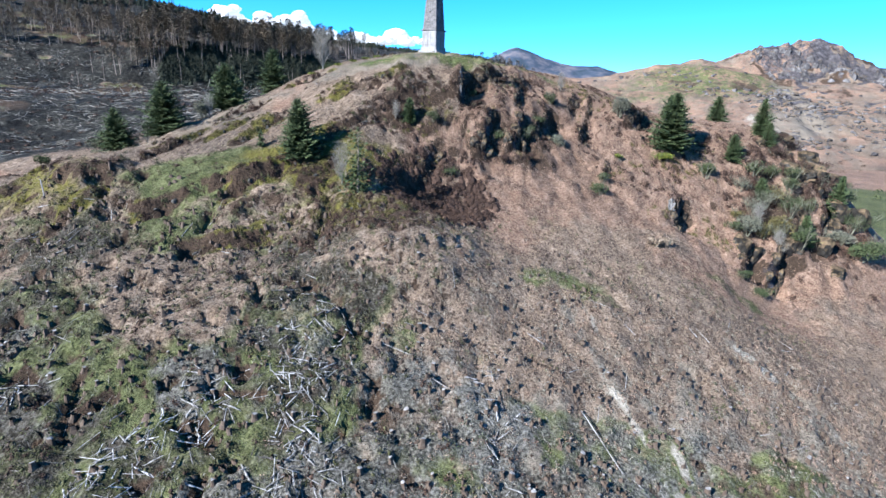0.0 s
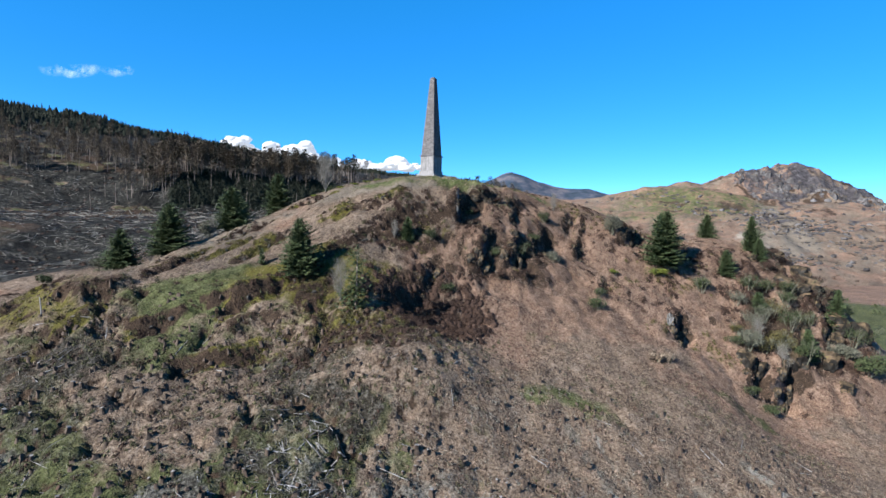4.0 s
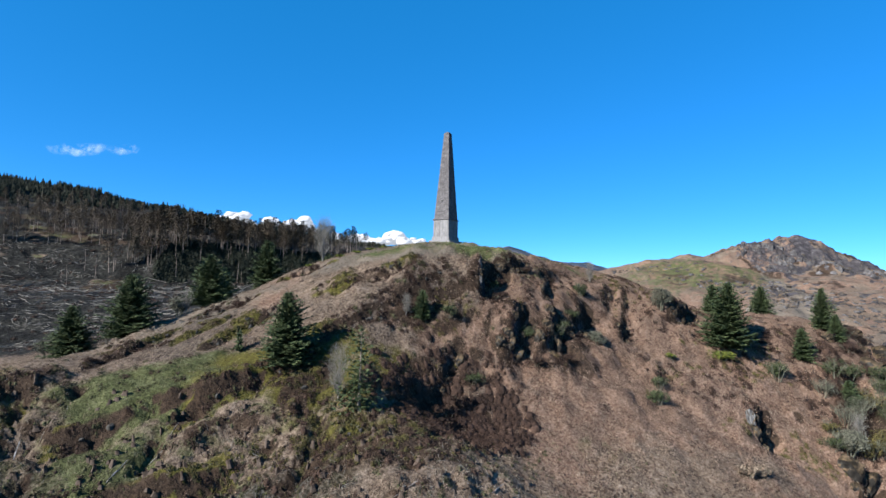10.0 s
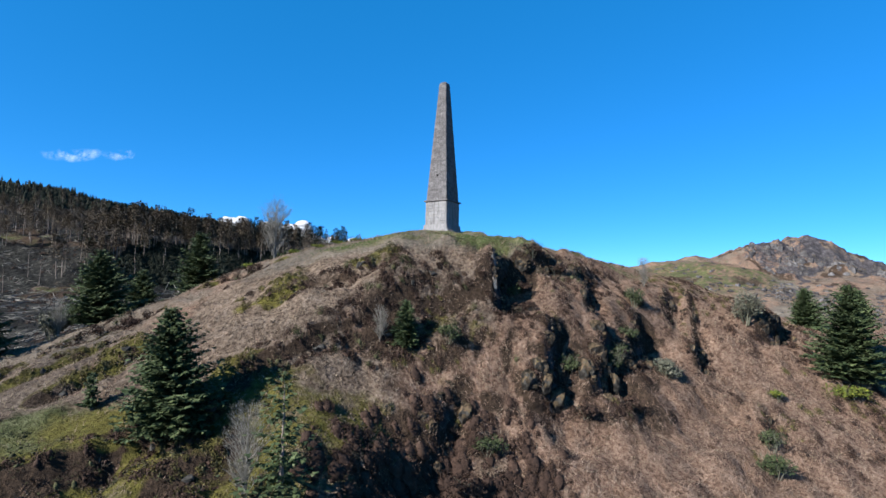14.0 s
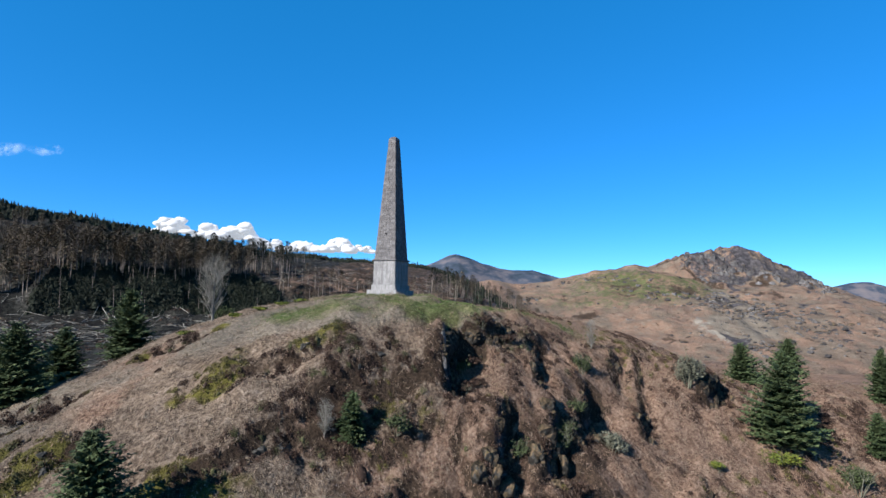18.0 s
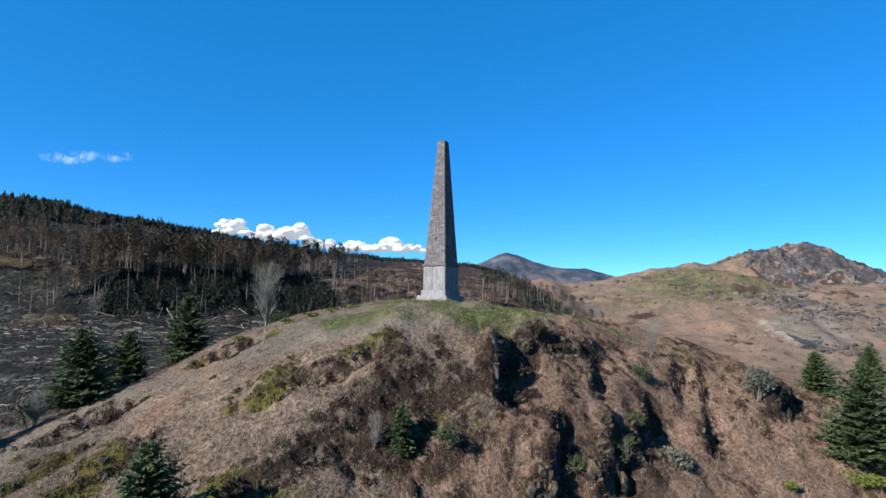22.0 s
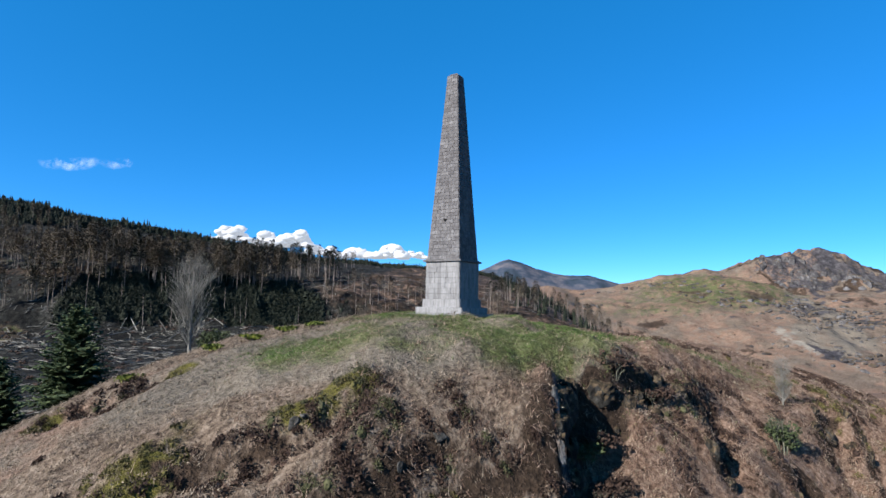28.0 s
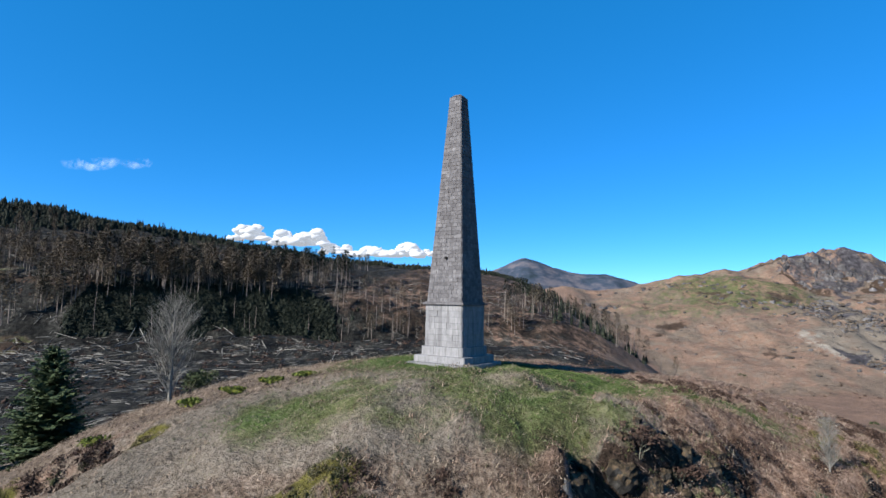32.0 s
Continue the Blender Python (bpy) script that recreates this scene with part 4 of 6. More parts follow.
conifer(-8.8, -42.2, 9.4, 3.0, 131, "thin half-bare spruce with a pale trunk", 0.6, 0.05, 0.2)
conifer(-25.5, -34.5, 2.6, 0.7, 133, "thin dying sapling on the grassy slope", 0.6, 0.1, 0.35)

bare_tree(-23.9, 1.6, 8.6, 201, "bare pale grey birch behind the crest")
bare_tree(-11.5, -40.5, 6.0, 202, "bare grey birch beside the thin spruce")
bare_tree(-54.0, -16.0, 4.5, 203, "bare grey young birch behind the crest")
bare_tree(-41.5, -16.0, 4.2, 204, "bare grey willow at the edge of the crest")
bare_tree(66.0, -22.5, 5.5, 205, "bare pale birch leaning from the crag", lean=(-1.4, -0.6))
bare_tree(62.0, -20.0, 5.0, 206, "bare grey birch on the crag")
bare_tree(26.4, -2.8, 3.8, 207, "bare pale birch sapling among bracken")
bare_tree(-5.2, -25.6, 3.2, 208, "bare whitish bush on the ledge")

PALE = "grey-green leafless willow bush"
bush(24.5, -14.5, 2.4, 2.0, 301, PALE, GREY_TWIG, leaves=700, size=0.13)
bush(38.6, -4.6, 4.6, 2.2, 302, "tall grey-green bush beside the outcrop", GREY_TWIG, leaves=800, size=0.16)
bush(45.8, -12.0, 2.0, 2.3, 303, "yellow-green gorse bush under the spruce", GORSE, "gorse_bush", 800, 0.16)
bush(31.5, -23.0, 2.4, 2.0, 304, "green bush on the bracken slope", LEAF, leaves=600, size=0.17)
bush(54.2, -13.3, 3.4, 2.6, 305, "rounded green bush at the rock face", LEAF, leaves=900, size=0.18)
bush(23.6, -7.4, 2.8, 1.5, 306, "green bush with a thin stem among bracken", LEAF, leaves=420, size=0.16)
bush(83.5, -19.0, 4.5, 4.0, 307, "broad green bush below the crag", LEAF, leaves=1400, size=0.24)
bush(59.5, -21.5, 4.6, 3.2, 308, PALE, GREY_TWIG, leaves=1100, size=0.17)
bush(66.5, -19.5, 4.2, 3.0, 309, "grey-green scrub on the crag", MOSS, leaves=1000, size=0.19)
bush(70.0, -21.5, 4.6, 2.6, 310, "green scrub on the crag", LEAF, leaves=900, size=0.2)
bush(80.5, -16.5, 3.2, 2.6, 311, "grey leafless scrub below the crag", GREY_TWIG, leaves=800, size=0.17)
bush(-70.0, -22.5, 2.6, 1.8, 312, "dark green bush on the crest", LEAF, leaves=500, size=0.18)
bush(-64.0, -15.0, 4.0, 2.4, 313, PALE, GREY_TWIG, leaves=700, size=0.16)
bush(-43.5, -14.0, 3.6, 2.2, 314, PALE, GREY_TWIG, leaves=800, size=0.15)
bush(38.5, -34.0, 1.6, 1.2, 315, "dead brown fern clump", BRACKEN, "fern_clump", 400, 0.24)
bush(-24.5, 8.0, 2.6, 2.0, 316, "dark green bush behind the crest", LEAF, leaves=500, size=0.17)
bush(17.5, -18.0, 2.2, 1.8, 317, "dark holly bush in the rock cleft", LEAF, leaves=500, size=0.16)
bush(20.8, -13.5, 2.0, 1.7, 318, "dark holly bush in the rock cleft", LEAF, leaves=500, size=0.16)

CRAG_SCRUB = [
    (-16.5, -3.0, 0.5, 1.3, "low yellow-green gorse along the crest", GORSE), (-14.0, -2.2, 0.5, 1.2, "low yellow-green gorse along the crest", GORSE), (-11.6, -1.8, 0.45, 1.2, "low yellow-green gorse along the crest", GORSE), (-19.2, -4.0, 0.5, 1.2, "low yellow-green gorse along the crest", GORSE), (-24.0, -7.4, 0.6, 1.3, "low yellow-green gorse along the crest", GORSE),
    # scrub of the cleft, packed in to blacken its shade
    (8.2, -16.8, 1.4, 1.3, "dark heather in the cleft", HEATHER), (8.8, -18.6, 1.2, 1.3, "dark heather in the cleft", HEATHER), (7.9, -14.9, 1.5, 1.2, "dark holly in the cleft", LEAF), (9.6, -16.0, 0.9, 1.2, "dark heather in the cleft", HEATHER),
    # plants under the spur stand in for the shade on its bracken slope
    (2.8, -31.5, 1.6, 1.8, "dark heather under the spur", HEATHER), (1.2, -34.0, 1.5, 1.8, "dark heather under the spur", HEATHER), (4.4, -29.0, 1.6, 1.7, "dark holly under the spur", LEAF), (0.6, -36.5, 1.2, 1.6, "dark heather under the spur", HEATHER), (18.4, -21.5, 1.6, 1.5, "dark heather at the foot of the rock", HEATHER), (13.6, -24.0, 1.5, 1.6, "dark heather at the foot of the rock", HEATHER),
    (61.9, -17.5, 3.6, 2.6, "grey leafless willow on the crag", GREY_TWIG), (65.0, -16.0, 4.2, 2.8, "grey leafless willow on the crag", GREY_TWIG), (67.6, -14.6, 4.0, 2.6, "grey-green scrub on the crag", MOSS), (71.2, -12.9, 3.6, 2.4, "dark green scrub on the crag", LEAF),
    (63.0, -21.0, 3.2, 2.4, "mossy scrub above the overhang", MOSS), (58.5, -19.0, 2.6, 2.0, "mossy scrub above the overhang", MOSS), (74.5, -14.5, 3.8, 2.4, "dark green scrub on the crag", LEAF), (88.9, -15.9, 4.6, 3.4, "broad green bush below the crag", LEAF),
    (90.0, -9.0, 4.0, 3.0, "broad green bush below the crag", LEAF), (59.0, -31.5, 1.6, 2.2, "low green scrub below the overhang", LEAF), (56.0, -29.5, 1.8, 1.8, "low green scrub below the overhang", LEAF), (77.0, -6.0, 2.4, 2.0, "dark heather on the crag", HEATHER), (64.0, -12.0, 3.4, 2.6, "dark green scrub on the crag", LEAF), (68.5, -9.5, 3.2, 2.4, "dark green scrub on the crag", LEAF), (73.0, -10.0, 3.4, 2.6, "dark green scrub on the crag", LEAF),
    (60.5, -14.5, 3.0, 2.2, "grey leafless willow on the crag", GREY_TWIG), (69.5, -17.5, 4.4, 2.8, "dark green scrub on the crag", LEAF), (66.0, -20.0, 3.6, 2.4, "grey leafless willow on the crag", GREY_TWIG), (79.0, -9.0, 3.6, 2.6, "dark heather on the crag", HEATHER), (84.0, -1.0, 2.6, 2.6, "dark heather on the crag", HEATHER),
    (88.0, -5.0, 3.4, 3.0, "dark green scrub on the crag", LEAF), (78.0, 1.0, 2.4, 2.6, "dark heather on the crag", HEATHER), (84.5, -13.0, 4.2, 3.0, "dark green scrub on the crag", LEAF), (77.5, -16.5, 3.8, 2.6, "grey leafless willow on the crag", GREY_TWIG), (57.0, -22.0, 2.2, 2.0, "dark green scrub on the crag", LEAF), (70.5, -6.0, 2.2, 2.2, "dark heather on the crag", HEATHER),
    (82.0, -6.0, 2.4, 2.4, "dark heather on the crag", HEATHER), (74.0, -1.0, 2.0, 2.2, "dark heather on the crag", HEATHER), (32.5, -20.5, 2.2, 1.5, "green bush with bare stems among bracken", LEAF), (40.6, -33.0, 1.5, 1.6, "dead brown fern clump", BRACKEN), (36.5, -14.5, 1.4, 1.1, "yellow-green gorse on the slope", GORSE),
    (1.0, -24.0, 1.8, 1.6, "dark holly in the hollow", LEAF), (8.6, -14.0, 1.6, 1.6, "dark heather at the head of the cleft", HEATHER), (10.5, -11.6, 1.7, 1.7, "dark heather at the head of the cleft", HEATHER), (13.5, -10.2, 1.6, 1.6, "dark heather at the head of the cleft", HEATHER), (18.5, -17.0, 2.6, 1.9, "dark holly against the rock", LEAF), (12.8, -20.8, 2.2, 1.8, "dark holly against the rock", LEAF),
]
for i, (x, y, h, r, label, stuff_of) in enumerate(CRAG_SCRUB):
    bush(x, y, h, r, 340 + i, label, stuff_of, leaves=int(260 * r), size=0.14 if stuff_of is not GREY_TWIG else 0.09)


# ---- rocks ----
def boulder_mesh(seed, rough=0.3, fine=3):
    """An angular block: a lump cut by many planes, with flat faces."""
    r = random.Random(seed * 31)
    bm = bmesh.new()
    bmesh.ops.create_icosphere(bm, subdivisions=fine, radius=1.0)
    o = Vector((seed * 7.3, seed * 3.1, 0))
    cuts = [(Vector((r.gauss(0, 1), r.gauss(0, 1), r.gauss(0, 0.8))).normalized(), r.uniform(0.42, 0.8)) for _ in range(13)]
    for v in bm.verts:
        d = v.co.normalized()
        reach = min([1.0] + [k / d.dot(c) for c, k in cuts if d.dot(c) > 0.05])
        v.co = d * reach * (1 + rough * 0.2 * noise.noise(d * 5 + o) + rough * 0.15 * noise.noise(d * 11 + o))
    me = bpy.data.meshes.new("boulder")
    bm.to_mesh(me)
    bm.free()
    me.materials.append(ROCK)
    return me


BOULDERS = [boulder_mesh(i + 1) for i in range(6)]


def crag_material(name, shades, cover=0.0):
    """Bare rock on the sheer sides, moss and dead fern on top."""
    n = Nodes(name, 0.92, 0.15)
    f = n.math("ADD", n.math("MULTIPLY", n.noise(2.2, 8, 0.72), 0.6), n.math("MULTIPLY", n.noise(0.5, 4), 0.4))
    stone = n.ramp(f, shades)
    grown = n.ramp(n.noise(1.7, 6, 0.7), [(0.38, (0.02, 0.016, 0.009)), (0.50, (0.10, 0.074, 0.042)), (0.58, (0.20, 0.14, 0.088)), (0.70, (0.17, 0.16, 0.055))])
    up = n.t.nodes.new("ShaderNodeSeparateXYZ")
    n.t.links.new(n.t.nodes.new("ShaderNodeNewGeometry").outputs["Normal"], up.inputs[0])
    edge = n.math("ADD", up.outputs[2], n.math("MULTIPLY", n.math("SUBTRACT", n.noise(1.2, 6, 0.7), 0.5), 1.4))
    n.bump(n.math("ADD", f, n.math("MULTIPLY", n.noise(9, 5, 0.7), 0.3)), 1.0, 0.2)
    return n.done(n.mix(n.ramp(edge, [(0.30 + cover, 0.0), (0.55 + cover, 1.0)]), stone, grown))


CRAG_ROCK = crag_material("overgrown_crag", [(0.40, (0.012, 0.011, 0.009)), (0.52, (0.04, 0.037, 0.031)), (0.62, (0.12, 0.115, 0.10)), (0.71, (0.36, 0.355, 0.33))], -0.22)
PALE_CRAG = crag_material("pale_crag", [(0.36, (0.04, 0.039, 0.038)), (0.48, (0.16, 0.16, 0.155)), (0.62, (0.42, 0.42, 0.41))])


def outcrop_mesh(seed, material):
    """A jointed block of crag, split by steep planes, with a worn top."""
    r = random.Random(seed * 17 + 3)
    bm = bmesh.new()
    bmesh.ops.create_icosphere(bm, subdivisions=3, radius=1.0)
    o = Vector((seed * 5.3, seed * 2.9, 1.7))
    cuts = [(Vector((math.cos(a), math.sin(a), r.uniform(-0.25, 0.3))).normalized(), r.uniform(0.45, 0.85)) for a in [r.uniform(0, 6.28) for _ in range(9)]]
    cuts += [(Vector((r.gauss(0, 0.35), r.gauss(0, 0.35), 1)).normalized(), r.uniform(0.6, 0.85)) for _ in range(3)]
    for v in bm.verts:
        d = v.co.normalized()
        reach = min([1.0] + [k / d.dot(c) for c, k in cuts if d.dot(c) > 0.05])
        p = d * reach
        joint = abs(noise.noise(Vector((p.x * 3.2, p.y * 3.2, p.z * 0.9)) + o))
        v.co = p * (1 + 0.10 * noise.fractal(p * 2.6 + o, 1.0, 2.0, 4)) - d * 0.16 * max(0.0, 0.22 - joint) / 0.22
    me = bpy.data.meshes.new("rock_outcrop")
    bm.to_mesh(me)
    bm.free()
    me.materials.append(material)
    return me


OUTCROPS = [outcrop_mesh(i + 1, CRAG_ROCK) for i in range(7)]
PALE_OUTCROPS = [outcrop_mesh(i + 11, PALE_CRAG) for i in range(3)]
rng = random.Random(77)


def boulder(x, y, size, sink=0.35, tall=0.8, label="grey lichened rock bedded in the hillside"):
    ob = tagged(new("boulder", rng.choice(BOULDERS)), label, "rock", "rocks on the knoll")
    ob.matrix_world = Matrix.LocRotScale((x, y, at(x, y) - size * sink + size * tall * 0.4), Euler((rng.uniform(-0.3, 0.3), rng.uniform(-0.3, 0.3), rng.uniform(0, 6.3))), (size, size * rng.uniform(0.7, 1.1), size * tall))


def outcrop(x, y, wide, deep, tall, turn, lift, label="dark jointed rock face with moss and fern on top"):
    ob = tagged(new("rock_outcrop", rng.choice(PALE_OUTCROPS if "pale" in label else OUTCROPS)), label, "rock", "crags of the knoll")
    ob.matrix_world = Matrix.LocRotScale((x, y, at(x, y) + lift), Euler((rng.uniform(-0.12, 0.12), rng.uniform(-0.12, 0.12), turn)), (wide, deep, tall))


for cx, cy, way, half, run, tall in CRAGS + BANKS[:6]:
    a = radians(way)
    n = max(2, int(half / 1.0))
    for k in range(n):
        l = ((k + 0.5) / n * 2 - 1) * half * 0.85 + rng.uniform(-0.3, 0.3)
        s = -0.75 + rng.uniform(-0.35, 0.25)
        size = (0.26 * tall + 0.3) * rng.uniform(0.6, 1.1)
        outcrop(cx + s * math.cos(a) - l * math.sin(a), cy + s * math.sin(a) + l * math.cos(a), size * 0.9, size, size * rng.uniform(1.0, 1.35), a + rng.uniform(-0.5, 0.5), -0.55 * size)
for cx, cy, way, half, run, tall in CRAGS + BANKS[:6]:
    if run == 4.5:
        continue
    a = radians(way)
    n = max(2, int(half / 0.8))
    for k in range(n):
        l = ((k + 0.5) / n * 2 - 1) * half * 0.8 + rng.uniform(-0.4, 0.4)
        s = rng.uniform(0.0, 0.7)
        size = (0.18 * tall + 0.2) * rng.uniform(0.6, 1.2)
        outcrop(cx + s * math.cos(a) - l * math.sin(a), cy + s * math.sin(a) + l * math.cos(a), size * 0.8, size, size * rng.uniform(1.1, 1.6), a + rng.uniform(-0.5, 0.5), 0.1 * size)
# the crag at the end of the knoll
for x, y, wide, deep, tall in ((70, -3, 2.2, 2.0, 1.6), (73, 2, 2.4, 2.0, 1.8), (77, 3, 2.2, 2.4, 1.8), (80, -1, 2.6, 2.2, 2.2), (84, -4, 2.8, 2.4, 2.6), (79, -6, 2.4, 2.2, 2.2), (76, -9, 2.6, 2.2, 2.4), (73, -8, 2.0, 2.0, 1.6), (83, -9, 2.6, 2.6, 2.8), (80, -13, 2.4, 2.2, 2.6),
                             (76, -19, 2.2, 2.0, 2.2), (72, -16, 2.2, 2.2, 2.4), (68.5, -21, 2.0, 2.2, 2.6), (60, -23.5, 1.8, 2.4, 2.2), (76, -24, 2.0, 1.4, 1.2), (88, -8, 2.6, 2.6, 2.6), (57.5, -24, 1.6, 1.8, 2.0)):
    outcrop(x, y, wide * 1.3, deep * 1.3, tall * 1.3, rng.uniform(0, 6.3), -0.15 * tall, "broken grey crag with dark overhangs and moss")
outcrop(44.6, -22.6, 0.9, 1.6, 2.3, 0.1, -0.7, "pale grey rock slab at the edge of the hollow")
# the larger rock faces
for x, y, wide, deep, tall, turn in ((42.0, -3.2, 1.5, 2.0, 1.9, -0.5), (44.4, -2.0, 1.6, 2.2, 2.2, -0.3), (46.8, -0.6, 1.4, 1.8, 1.7, -0.6), (17.0, -18.6, 1.6, 2.2, 2.6, -0.4), (14.6, -20.4, 1.6, 2.0, 2.4, -0.5), (20.2, -16.0, 1.4, 1.8, 2.0, -0.3), (22.6, -12.6, 1.3, 2.0, 2.2, -0.3),
                                   (11.2, -22.6, 1.6, 2.2, 2.4, -0.5), (8.6, -24.2, 1.3, 1.8, 1.8, -0.6), (31.2, -8.4, 1.0, 1.6, 2.0, -0.3), (32.8, -2.6, 1.2, 1.6, 1.6, -0.4), (2.6, -26.4, 1.3, 1.8, 1.8, -0.5), (9.4, -12.4, 1.1, 1.6, 1.5, -0.8), (13.0, -10.4, 1.2, 1.6, 1.4, -0.9)):
    outcrop(x, y, 0.85 * wide, 0.85 * deep, 0.72 * tall, turn, -0.42 * tall)
outcrop(5.6, -16.4, 0.42, 0.6, 1.3, 0.2, -4.3 - at(5.6, -16.4), "pale grey rock pillar at the edge of the cleft")
outcrop(5.7, -17.9, 0.3, 0.45, 0.9, 0.4, -6.6 - at(5.7, -17.9), "pale grey rock pillar at the edge of the cleft")
outcrop(7.0, -13.0, 0.9, 0.9, 1.0, 0.9, -0.3, "grey rock at the head of the cleft")
for k in range(16):
    outcrop(-44.5 + 0.5 * k + rng.uniform(-0.2, 0.2), -21.2 + rng.uniform(-0.5, 0.5), rng.uniform(0.22, 0.4), rng.uniform(0.22, 0.4), rng.uniform(0.2, 0.32), rng.uniform(0, 6.3), 0.05, "pale stone in a tumbled row on the crest")
for x0, y0, x1, y1, tall in STRIPS:
    for k in range(2 if tall > 1.2 else 1):
        t = rng.random()
        boulder(x0 + (x1 - x0) * t, y0 + (y1 - y0) * t, rng.uniform(0.3, 0.6), 0.45, rng.uniform(0.7, 1.1))


# ---- ground cover ----
def normals(x, y, e=0.5):
    return (height(x + e, y) - height(x - e, y)) / (2 * e), (height(x, y + e) - height(x, y - e)) / (2 * e)


def scatter(gen, count, x0, x1, y0, y1, chance):
    """Random places in a rectangle, kept where chance(x, y) is high."""
    x, y = gen.uniform(x0, x1, count), gen.uniform(y0, y1, count)
    keep = gen.uniform(0, 1, count) < chance(x, y)
    return x[keep], y[keep]


def blades(name, gen, x, y, per, length, width, fall, material, label, category, flare=0.35):
    """Tufts of narrow blades that lean downhill."""
    z = height(x, y)
    sx, sy = (np.clip(g, -0.8, 0.8) for g in normals(x, y))
    n = len(x)
    x, y, z, sx, sy = (np.repeat(v, per) for v in (x, y, z, sx, sy))
    m = n * per
    tuft = np.repeat(gen.uniform(0.6, 1.25, n), per)
    a = gen.uniform(0, 2 * np.pi, m)
    ln = length * tuft * gen.uniform(0.5, 1.2, m)
    jx, jy = gen.normal(0, 0.13, m), gen.normal(0, 0.13, m)
    steepness = np.hypot(sx, sy) + 1e-6
    dx = -sx / steepness * fall + flare * np.cos(a)
    dy = -sy / steepness * fall + flare * np.sin(a)
    up = np.maximum(1 - 0.6 * fall, 0.25) * gen.uniform(0.5, 1.1, m)
    bx, by = x + jx, y + jy
    bz = z + sx * jx + sy * jy - 0.04
    tx, ty = bx + dx * ln, by + dy * ln
    tz = bz + up * ln + (sx * dx + sy * dy) * ln * 0.85
    wx, wy = -np.sin(a) * width, np.cos(a) * width
    w = gen.uniform(0.6, 1.4, m)
    v = np.empty((m, 3, 3))
    v[:, 0] = np.stack([bx - wx * w, by - wy * w, bz], 1)
    v[:, 1] = np.stack([bx + wx * w, by + wy * w, bz], 1)
    v[:, 2] = np.stack([tx, ty, tz], 1)
    me = bpy.data.meshes.new(name)
    me.vertices.add(m * 3)
    me.vertices.foreach_set("co", v.ravel())
    me.loops.add(m * 3)
    me.loops.foreach_set("vertex_index", np.arange(m * 3, dtype=np.int32))
    me.polygons.add(m)
    me.polygons.foreach_set("loop_start", np.arange(0, m * 3, 3, dtype=np.int32))
    me.update(calc_edges=True)
    me.materials.append(material)
    return tagged(new(name, me), label, category, kind="stuff")


gen = np.random.default_rng(11)


def share(kind):
    def chance(x, y):
        c = zones(x, y, None)
        bare = np.clip(1 - 0.8 * c["felled"] - np.maximum(c["green"], c["straw"]) - 0.45 * c["heath"], 0, 1)
        return np.clip({"bracken": bare}.get(kind, c.get(kind, bare)), 0, 1)
    return chance


x, y = scatter(gen, 70000, -72, 92, -66, 16, lambda x, y: share("bracken")(x, y) * (1 - 0.8 * np.clip(zones(x, y, None)["rust"], 0, 1)))
blades("bracken", gen, x, y, 8, 0.42, 0.018, 0.35, BRACKEN, "flattened rust-brown dead bracken", "bracken", 1.0)
x, y = scatter(gen, 60000, -72, 92, -62, 14, lambda x, y: share("bracken")(x, y) * np.clip(zones(x, y, None)["rust"], 0, 1))
blades("rust_bracken", gen, x, y, 9, 0.42, 0.018, 0.35, RUST, "rust-red dead bracken stalks", "bracken", 1.0)
x, y = scatter(gen, 26000, -26, 38, -26, 3, lambda x, y: share("bracken")(x, y) * (x > 0 - 12 * (y > -14)))
blades("bracken_tangle", gen, x, y, 7, 0.28, 0.010, 0.2, RUST, "fine tangle of broken dead bracken near the top", "bracken", 1.3)
x, y = scatter(gen, 42000, -62, 40, -45, 14, share("straw"))
blades("straw_grass", gen, x, y, 6, 0.42, 0.014, 0.5, STRAW, "pale bleached winter grass", "grass")
x, y = scatter(gen, 46000, -62, 45, -95, 14, share("green"))
blades("green_grass", gen, x, y, 5, 0.3, 0.016, 0.3, GRASS, "short green grass", "grass")
x, y = scatter(gen, 32000, -16, 30, -14, 8, share("turf"))
blades("lawn", gen, x, y, 8, 0.22, 0.018, 0.2, GRASS, "grazed green turf round the monument", "grass")
x, y = scatter(gen, 28000, -75, 80, -100, -44, share("felled"))
blades("felled_litter", gen, x, y, 5, 0.4, 0.02, 0.5, GREY_STRAW, "dry litter and grass on felled ground", "litter", 0.9)


